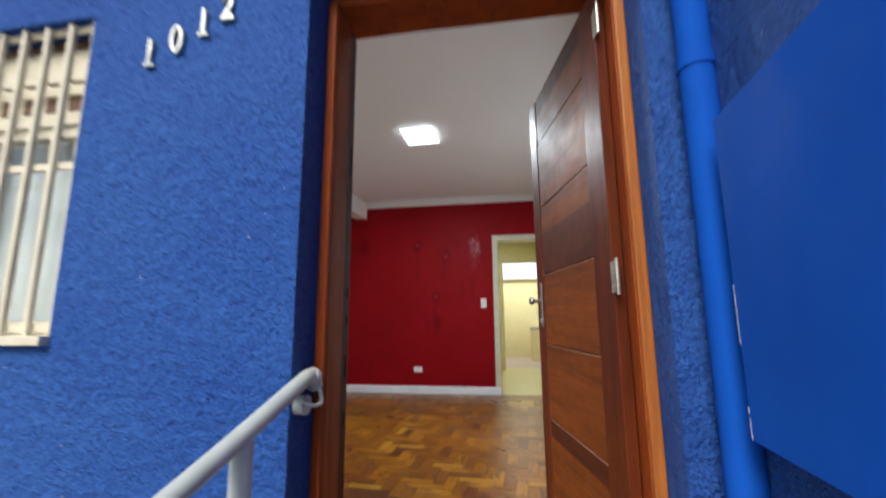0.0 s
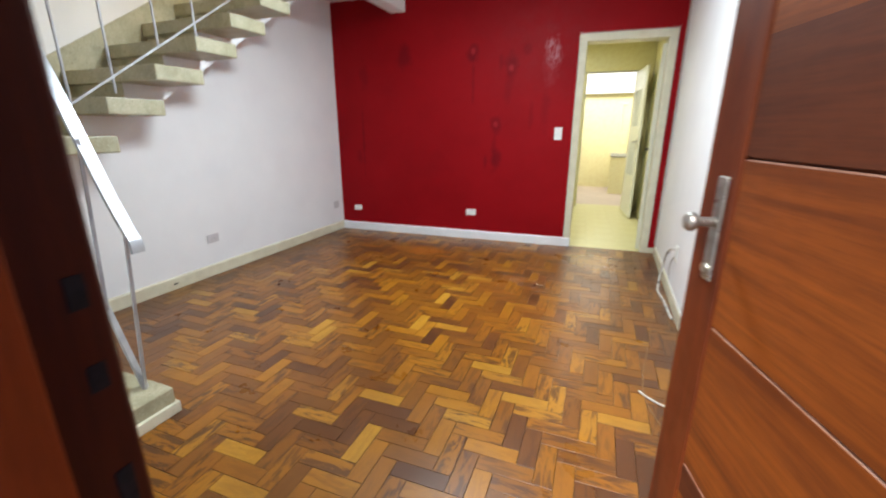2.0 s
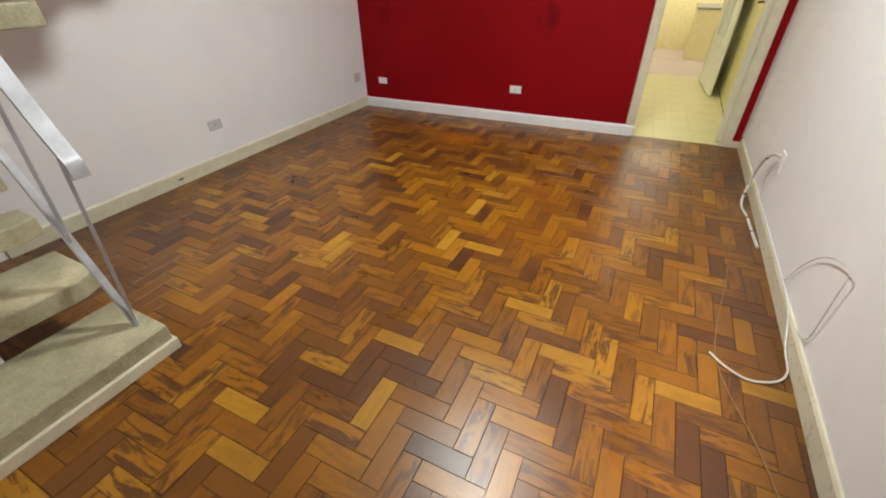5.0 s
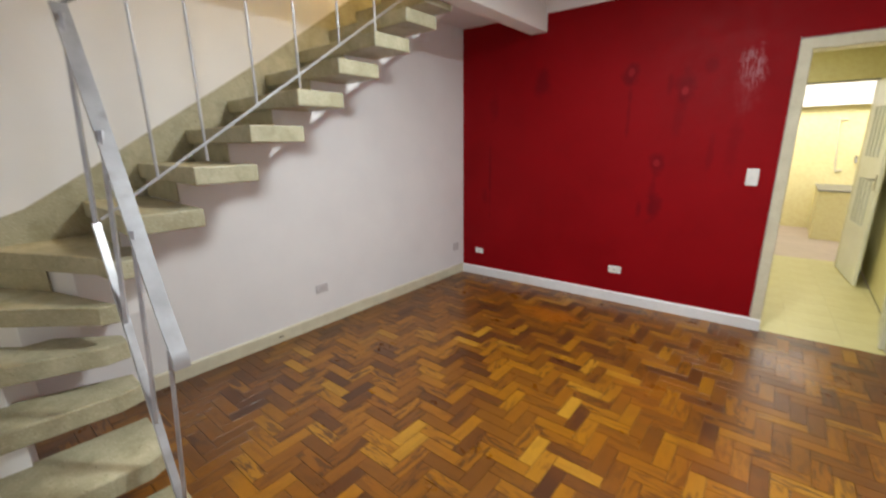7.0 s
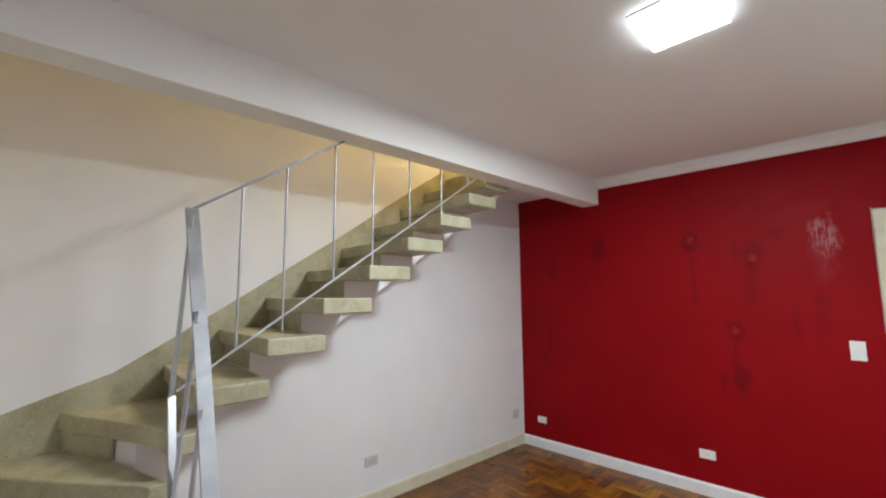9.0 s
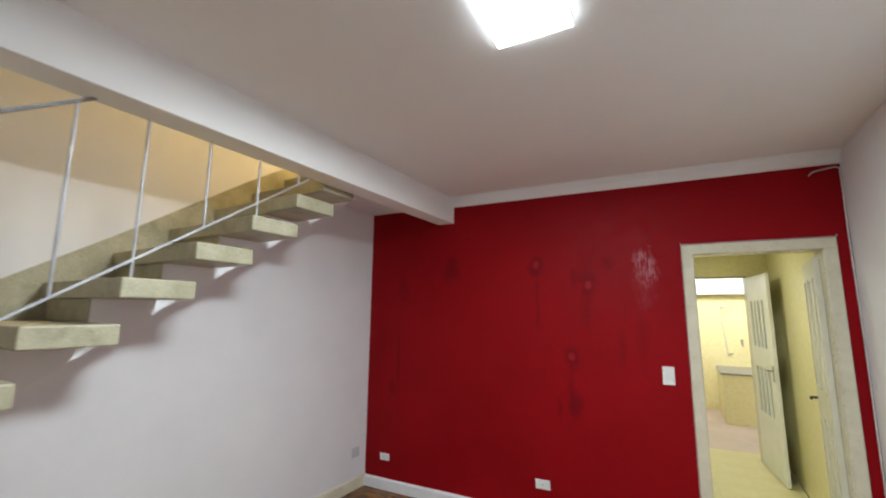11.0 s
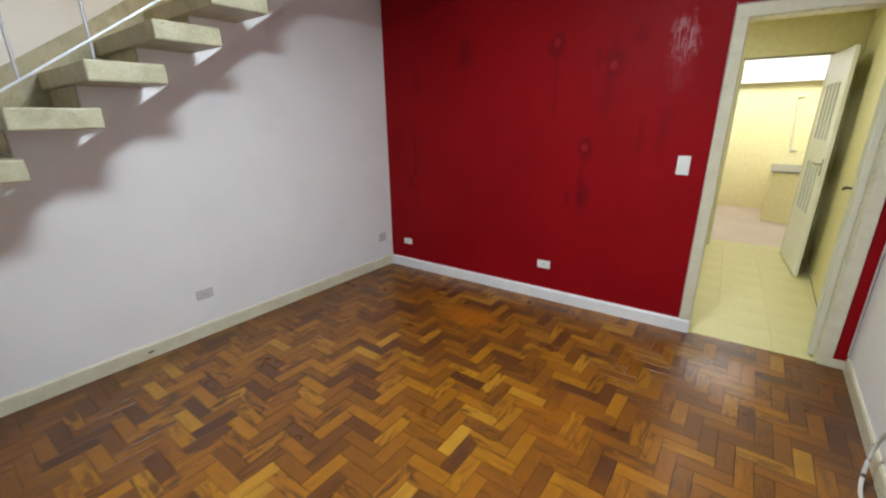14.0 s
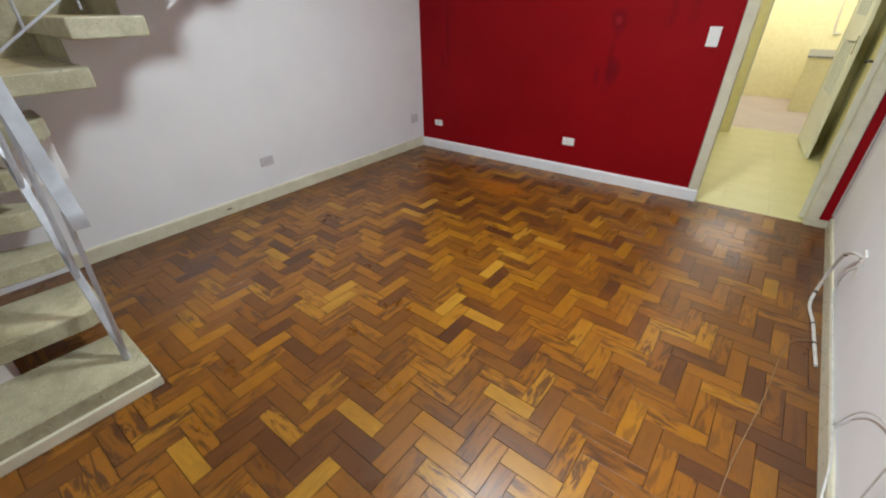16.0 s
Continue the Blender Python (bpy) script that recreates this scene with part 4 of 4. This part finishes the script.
for i, y in enumerate((2.508, 2.722, 2.998, 3.252, 3.535, 3.818, 4.09)):
    z = 1.249 + (y - 2.28) * SLOPE
    low = z if i % 2 == 0 else z - 0.08
    high = min(z + 0.782, 2.56)
    part("baluster", cyl(bmesh.new(), Vector((RX, y, low)) + D, Vector((RX, y, high)) + D, 0.0065, 10), M_SILVER, railing, "", True)

# ---- outlets, switch, cables ----


def outlet(label, m, mat, w=0.115, h=0.072, holes=True):
    ob = thing("wall_outlet", label, "outlet", group="wall outlets")
    ob.matrix_basis = m
    part("plate", boxes((-w / 2, w / 2, -0.009, 0.0, -h / 2, h / 2), bevel=0.003), mat, ob)
    face = part("socket_face", boxes((-0.020, 0.020, -0.0105, -0.009, -0.022, 0.022), bevel=0.002), mat, ob)
    if holes:
        for x in (-0.009, 0.0, 0.009):
            part("pin_hole", cyl(bmesh.new(), (x, -0.0112, -0.002 if x else 0.004), (x, -0.0104, -0.002 if x else 0.004), 0.0025, 8), M_DARK, face)
    return ob


outlet("white plastic wall outlet on the red wall near the corner", NORTH @ pose(nu(-3.118), 0, 0.291), M_PLASTIC, 0.105, 0.064)
outlet("white plastic wall outlet in the middle of the red wall", NORTH @ pose(nu(-1.578), 0, 0.322), M_PLASTIC, 0.118, 0.072)
outlet("greyish plastic wall outlet below the stairs", pose(WEST, 3.785, 0.338, 0, 0, 90), M_GREYPLATE, 0.118, 0.075)
outlet("painted-over wall outlet beside the corner", pose(WEST, 5.645, 0.338, 0, 0, 90), M_GREYPLATE, 0.10, 0.09, False)
outlet("white outlet plate with cables coming out", pose(EAST, 4.69, 0.37, 0, 0, -90), M_PLASTIC, 0.09, 0.12)
blank = thing("blank_plate", "white painted-over blank plate on the side wall", "wall plate")
blank.matrix_basis = pose(EAST, 4.05, 1.44, 0, 0, -90)
part("plate", boxes((-0.04, 0.04, -0.006, 0.0, -0.06, 0.06), bevel=0.003), M_WHITE, blank)
for z in (-0.041, 0.041):
    part("screw", cyl(bmesh.new(), (0, -0.0075, z), (0, -0.0055, z), 0.004, 10), M_GREYPLATE, blank)
sw = thing("light_switch", "white plastic light switch on the red wall beside the doorway", "switch")
sw.matrix_basis = NORTH @ pose(nu(-0.626), 0, 1.245)
part("plate", boxes((-0.040, 0.040, -0.009, 0.0, -0.066, 0.066), bevel=0.003), M_PLASTIC, sw)
part("rocker", boxes((-0.012, 0.012, -0.0125, -0.009, -0.024, 0.024), bevel=0.002), M_PLASTIC, sw)


def cable(name, label, pts, r, mat=M_CABLE, category="cable"):
    return whole(name, tube(bmesh.new(), curved([(x + 0.029, y, z) for x, y, z in pts], 8), r, 8), mat, label, category, smooth=True)


cable("antenna_cable", "white cable bundle hanging from the wall outlet to the floor",
      [(0.442, 4.69, 0.40), (0.415, 4.75, 0.39), (0.405, 4.86, 0.32), (0.40, 4.93, 0.20), (0.385, 4.90, 0.07), (0.375, 4.80, 0.010), (0.395, 4.62, 0.009), (0.405, 4.42, 0.009), (0.415, 4.26, 0.009)], 0.0085)
for y, z, x in ((4.84, 0.335, 0.407), (4.935, 0.19, 0.40), (4.885, 0.055, 0.383), (4.62, 0.009, 0.395), (4.44, 0.009, 0.404)):
    bm = bmesh.new()
    bmesh.ops.create_uvsphere(bm, u_segments=8, v_segments=6, radius=0.0105, matrix=Matrix.Translation((x + 0.029, y, z + 0.001)))
    whole("cable_tie", bm, M_DARK, "black tape wrapped round the white cable", "cable tie", group="cable ties")
cable("telephone_cable", "thin white cable from the outlet down the wall",
      [(0.443, 4.67, 0.36), (0.425, 4.72, 0.30), (0.428, 4.78, 0.20), (0.432, 4.74, 0.12), (0.440, 4.60, 0.101)], 0.004)
cable("loose_cable", "white cable lying along the baseboard and curling out on the floor",
      [(0.440, 4.62, 0.100), (0.440, 4.2, 0.100), (0.440, 3.85, 0.100), (0.436, 3.62, 0.098), (0.428, 3.50, 0.07), (0.425, 3.40, 0.025), (0.424, 3.29, 0.008), (0.378, 3.215, 0.008), (0.283, 3.178, 0.008), (0.203, 3.215, 0.008), (0.150, 3.265, 0.012)], 0.0048)
cable("wall_cable_loop", "thin white cable sticking out from the wall in a loop",
      [(0.440, 3.80, 0.102), (0.440, 3.77, 0.15), (0.438, 3.70, 0.27), (0.435, 3.60, 0.37), (0.430, 3.48, 0.44), (0.427, 3.37, 0.475), (0.425, 3.325, 0.470), (0.426, 3.325, 0.44), (0.432, 3.33, 0.31), (0.438, 3.335, 0.18), (0.440, 3.36, 0.135), (0.441, 3.40, 0.115), (0.441, 3.46, 0.101)], 0.0024)
cable("twine", "thin brown twine lying across the floor",
      [(0.40, 4.46, 0.012), (0.302, 4.35, 0.005), (0.245, 3.88, 0.005), (0.179, 3.405, 0.005), (0.187, 3.165, 0.005), (0.291, 2.855, 0.005), (0.36, 2.55, 0.005)], 0.0024, M_TWINE, "twine")
cable("corner_cable", "thin white cable clipped up the corner beside the doorway",
      [(0.441, 6.02, 0.10), (0.440, 6.018, 0.8), (0.443, 6.02, 1.5), (0.439, 6.018, 2.2), (0.441, 6.02, 2.62), (0.43, 6.015, 2.682), (0.36, 6.012, 2.678), (0.30, 6.008, 2.665), (0.275, 6.005, 2.640)], 0.0048)
CASE_L, CASE_R = -0.4845 - 0.029, 0.4065 - 0.029
cable("casing_cable", "thin grey cable tacked round the door casing",
      [(x, ny(x + 0.029) - 0.003, z) for x, z in ((CASE_R - 0.001, 0.10), (CASE_R + 0.001, 0.7), (CASE_R, 1.3), (CASE_R + 0.0015, 2.0), (CASE_R, 2.212), (CASE_R - 0.005, 2.219), (0.2, 2.218), (-0.1, 2.2195), (CASE_L + 0.08, 2.218),
                                                  (CASE_L + 0.006, 2.219), (CASE_L + 0.001, 2.212), (CASE_L, 2.0), (CASE_L + 0.001, 1.2), (CASE_L - 0.0005, 0.6), (CASE_L, 0.105))], 0.002)

# ---- kitchen ----
KX, KY = 0.41, 8.64
whole("floor_kitchen", boxes((-1.7, KX, 6.06, KY + 0.14, -0.2, -0.012)), M_GROUT, "pale grout bed of the kitchen floor", "floor", "structure")
kfloor = bpy.data.objects["floor_kitchen"]
whole("wall_kitchen_east", boxes((KX, KX + 0.15, 6.20, KY, 0, 2.62)), M_YTILE, "pale yellow mottled tiled kitchen wall", "wall", "structure")
whole("wall_kitchen_west", boxes((-1.85, -1.7, 6.05, KY, 0, 2.62)), M_YTILE, "pale yellow mottled tiled kitchen wall", "wall", "structure")
KR = pose(0, KY, 0, 0, 0, SIDE)
FD0, FD1 = -0.555, 0.20
whole("wall_kitchen_far", wall_with_hole(-1.85, KX + 0.2, 0, 2.62, [(FD0, FD1, -1, 2.165)], 0, 0.14, KR), M_YTILE, "pale yellow tiled wall around the back doorway", "wall", "structure")
whole("ceiling_kitchen", boxes((-1.85, KX + 0.15, 6.2, KY + 0.1, 2.62, 2.8)), M_CEIL, "white kitchen ceiling", "ceiling", "structure")
whole("wall_north_kitchen_side", wall_with_hole(nu(-1.85), nu(KX + 0.05), 0, CEIL, [(DOOR_N[0] - 0.02, DOOR_N[1] + 0.02, -1, 2.156)], 0.153, 0.165, NORTH), M_YTILE, "pale yellow tiles on the kitchen side of the wall", "wall", "structure")
bframe = thing("door_frame_back", "thin grey steel frame of the back doorway", "door frame", (0, KY, 0), kind="structure")
Rk = pose(0, 0, 0, 0, 0, SIDE)
part("jamb", boxes((FD0, FD0 + 0.018, 0.02, 0.12, 0, 2.15), m=Rk), M_DOORWHITE, bframe)
part("jamb", boxes((FD1 - 0.018, FD1, 0.02, 0.12, 0, 2.15), m=Rk), M_DOORWHITE, bframe)
part("head", boxes((FD0, FD1, 0.02, 0.12, 2.15, 2.165), m=Rk), M_STONE, bframe)

kd = thing("kitchen_door", "open cream panelled wooden door against the kitchen wall", "door")
kd.matrix_basis = pose(0.291, 6.105, 0.01, 0, 0, 84.0)
part("leaf", boxes((0, 0.66, -0.034, 0.0, 0, 2.085), bevel=0.003), M_DOORWHITE, kd)
for za, zb in ((0.18, 0.95), (1.15, 1.95)):
    for xa, xb in ((0.09, 0.30), (0.36, 0.57)):
        part("moulding", boxes((xa, xb, 0.0, 0.007, za, za + 0.02), (xa, xb, 0.0, 0.007, zb - 0.02, zb), (xa, xa + 0.02, 0.0, 0.007, za, zb), (xb - 0.02, xb, 0.0, 0.007, za, zb)), M_DOORWHITE, kd)
part("lock_plate", boxes((0.60, 0.625, 0.0, 0.004, 0.93, 1.10)), M_DOORWHITE, kd)
part("lever", tube(bmesh.new(), [(0.612, 0.0, 1.06), (0.612, 0.045, 1.06), (0.54, 0.048, 1.06)], 0.009), M_DARK, kd, "dark lever handle")

bd = thing("back_door", "open white steel door with narrow glass slits", "door")
bd.matrix_basis = pose(0.182, 8.65, 0.012, 0, 0, -83.5)
BW, BH = 0.79, 2.125
slits = [(0.13 + 0.135 * i, 0.13 + 0.135 * i + 0.085) for i in range(4)]
rows = [(0.60, 1.10), (1.32, 1.84)]
bm = bmesh.new()
for a, b in ((0, slits[0][0]), *((slits[i][1], slits[i + 1][0]) for i in range(3)), (slits[3][1], BW)):
    box(bm, a, b, 0, 0.03, 0, BH)
for a, b in slits:
    box(bm, a, b, 0, 0.03, 0, rows[0][0])
    box(bm, a, b, 0, 0.03, rows[0][1], rows[1][0])
    box(bm, a, b, 0, 0.03, rows[1][1], BH)
part("leaf", bm, M_BACKDOOR, bd)
for za, zb in rows:
    for a, b in slits:
        part("glass_slit", boxes((a, b, 0.012, 0.017, za, zb)), M_SLIT, bd).visible_shadow = False
for z in (1.0,):
    part("lock_plate", boxes((BW - 0.07, BW - 0.035, -0.006, 0.036, z, z + 0.16)), M_CHROME, bd)
    part("lock_box", boxes((BW - 0.30, BW - 0.085, 0.03, 0.05, z + 0.16, z + 0.34), bevel=0.004), M_BACKDOOR, bd)
    part("lever", tube(bmesh.new(), [(BW - 0.052, 0.0, z + 0.11), (BW - 0.052, -0.05, z + 0.11), (BW - 0.15, -0.052, z + 0.11)], 0.009), M_CHROME, bd)

# yard behind the back doorway
whole("floor_yard", boxes((-2.6, 1.6, KY + 0.13, 12.0, -0.25, -0.014)), M_PINKFLOOR, "pale pinkish cement yard floor", "floor", "structure")
whole("wall_yard", boxes((-2.6, 1.6, 11.62, 11.77, -0.1, 2.06)), M_YTILE, "pale yellow mottled tiled yard wall", "wall", "structure")
whole("wall_yard_band", boxes((-2.6, 1.6, 11.50, 11.77, 2.06, 2.9)), M_GLOSSWHITE, "white painted beam above the yard wall", "beam", "structure")
whole("wall_yard_sides", boxes((-2.75, -2.6, 8.7, 11.77, -0.1, 2.9), (1.6, 1.75, 8.7, 11.77, -0.1, 2.9)), M_YWALL, "yellow painted yard side walls", "wall", "structure")
whole("ceiling_yard", boxes((-2.75, 1.75, 8.75, 9.4, 2.9, 3.0), (-2.75, 1.75, 11.2, 11.77, 2.9, 3.0)), M_CEIL, "white yard roof edges", "ceiling", "structure")
basin = thing("wash_basin", "yellow tiled masonry wash basin with a grey stone rim", "wash basin", (0.4, 10.9, -0.014))
part("base", boxes((-0.44, 0.6, -0.36, 0.715, 0, 0.755), bevel=0.006), M_YTILE, basin)
part("rim", boxes((-0.455, 0.61, -0.38, 0.716, 0.755, 0.783), bevel=0.006), M_STONE, basin)
wp = thing("water_pipe", "bent pipe fixed on the yellow tiled wall", "pipe", (0.09, 11.60, 1.0))
part("pipe_tube", tube(bmesh.new(), curved([(0.14, 0, 0.01), (0.08, 0, 0.0), (0.055, 0, 0.03), (0.02, 0, 0.42), (-0.01, 0, 0.80), (0.015, 0, 0.835), (0.09, 0, 0.835)], 5), 0.014, 10), M_CREAM, wp, "", True)
for x, z in ((0.075, 0.0), (0.005, 0.835)):
    part("pipe_clip", boxes((x - 0.02, x + 0.02, -0.018, 0.02, z - 0.02, z + 0.02), bevel=0.003), M_CREAM, wp)
tap = thing("tap", "small metal tap on the tiled wall", "tap", (0.37, 11.61, 1.19))
part("spout", tube(bmesh.new(), [(0, 0, 0.0), (0, -0.10, 0.0), (0, -0.13, -0.05)], 0.016, 10), M_CHROME, tap, "", True)
part("tap_handle", cyl(bmesh.new(), (0, -0.05, 0.0), (0, -0.05, 0.06), 0.02, 12), M_CHROME, tap, "", True)

# ---- floors in pieces, last ----
T = 0.33
tile_mesh = mesh_of(boxes((-T / 2 + 0.0006, T / 2 - 0.0006, -T / 2 + 0.0006, T / 2 - 0.0006, -0.010, 0.0)), M_YFLOOR)
for i in range(6):
    for j in range(9):
        ob = new("tile", tile_mesh)
        ob.matrix_basis = NORTH @ pose(nu(0.44) - (i + 0.5) * T, 0.006 + (j + 0.5) * T, -0.001)
        ob.parent = kfloor

floor = whole("floor", prism(bmesh.new(), [(WEST, 1.0), (EAST, 1.0), (EAST, ny(EAST)), (WEST, ny(WEST))], -0.2, -0.007), M_BED, "herringbone parquet floor of varnished hardwood blocks, worn", "floor", "structure")
BWD, BL = 0.0752, 0.2256
X0, Y0 = -0.034, 3.029
LAY = 0.0172                                            # the pattern lies this much askew, in radians
CL_, SL_ = math.cos(LAY), math.sin(LAY)
TURN = Matrix.Rotation(LAY, 4, "Z")
GAP = 0.0007
rng = random.Random(4)


def block_mesh(mat, items):
    """Blocks (x, y, lengthways along x or not) as one mesh with texture coordinates along the grain."""
    vs, fs, uvs = [], [], []
    for x, y, flat, dz in items:
        lx, ly = (BL, BWD) if flat else (BWD, BL)
        ym = y + ly / 2
        xa, xb = max(x + GAP, (WEST + ym * SL_) / CL_), min(x + lx - GAP, (EAST + ym * SL_) / CL_)
        lim = ny((xa + xb) / 2 * CL_ - ym * SL_) + 0.003
        ya, yb = y + GAP, min(y + ly - GAP, (lim - (xa + xb) / 2 * SL_) / CL_)
        if xb - xa < 0.004 or yb - ya < 0.004:
            continue
        e = 0.0008
        n = len(vs)
        vs += [(xa, ya, -0.008), (xb, ya, -0.008), (xb, yb, -0.008), (xa, yb, -0.008), (xa, ya, dz - e), (xb, ya, dz - e), (xb, yb, dz - e), (xa, yb, dz - e),
               (xa + e, ya + e, dz), (xb - e, ya + e, dz), (xb - e, yb - e, dz), (xa + e, yb - e, dz)]
        fs += [[n + q for q in f] for f in ((8, 9, 10, 11), (4, 5, 9, 8), (5, 6, 10, 9), (6, 7, 11, 10), (7, 4, 8, 11), (0, 1, 5, 4), (1, 2, 6, 5), (2, 3, 7, 6), (3, 0, 4, 7))]
        c = [(vx - x, vy - y) if flat else (vy - y, vx - x) for vx, vy, _ in vs[n:]]
        uvs += [c[q - n] for f in fs[-9:] for q in f]
    me = bpy.data.meshes.new("blocks")
    me.from_pydata(vs, [], fs)
    lay = me.uv_layers.new(name="UVMap")
    for q, uv in enumerate(uvs):
        lay.data[q].uv = uv
    me.materials.append(mat.m)
    return me


near_mesh = {}
rest, made = [], 0
for i in range(-52, 14):
    for j in range(-32, 50):
        s = (i + j) % 6
        if s == 0:
            flat = True
        elif s == 3:
            flat = False
        else:
            continue
        x, y = X0 + i * BWD, Y0 + j * BWD
        lx, ly = (BL, BWD) if flat else (BWD, BL)
        wx, wy = x * CL_ - y * SL_, x * SL_ + y * CL_
        if wx + lx < WEST or wx > EAST + 0.02 or wy + ly < 1.2 or wy > 6.3:
            continue
        dz = rng.uniform(-0.0006, 0.0003)
        if -1.5 < wx < 0.2 and 2.35 < wy < 4.65 and made < 300:
            if flat not in near_mesh:
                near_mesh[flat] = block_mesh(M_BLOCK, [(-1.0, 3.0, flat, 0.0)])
            ob = new("parquet_block", near_mesh[flat])
            ob.matrix_basis = TURN @ Matrix.Translation((x + 1.0, y - 3.0, dz))
            ob.parent = floor
            made += 1
        else:
            rest.append((x, y, flat, dz))
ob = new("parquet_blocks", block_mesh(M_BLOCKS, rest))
ob.matrix_basis = TURN
ob.parent = floor
tagged(ob, kind="stuff")
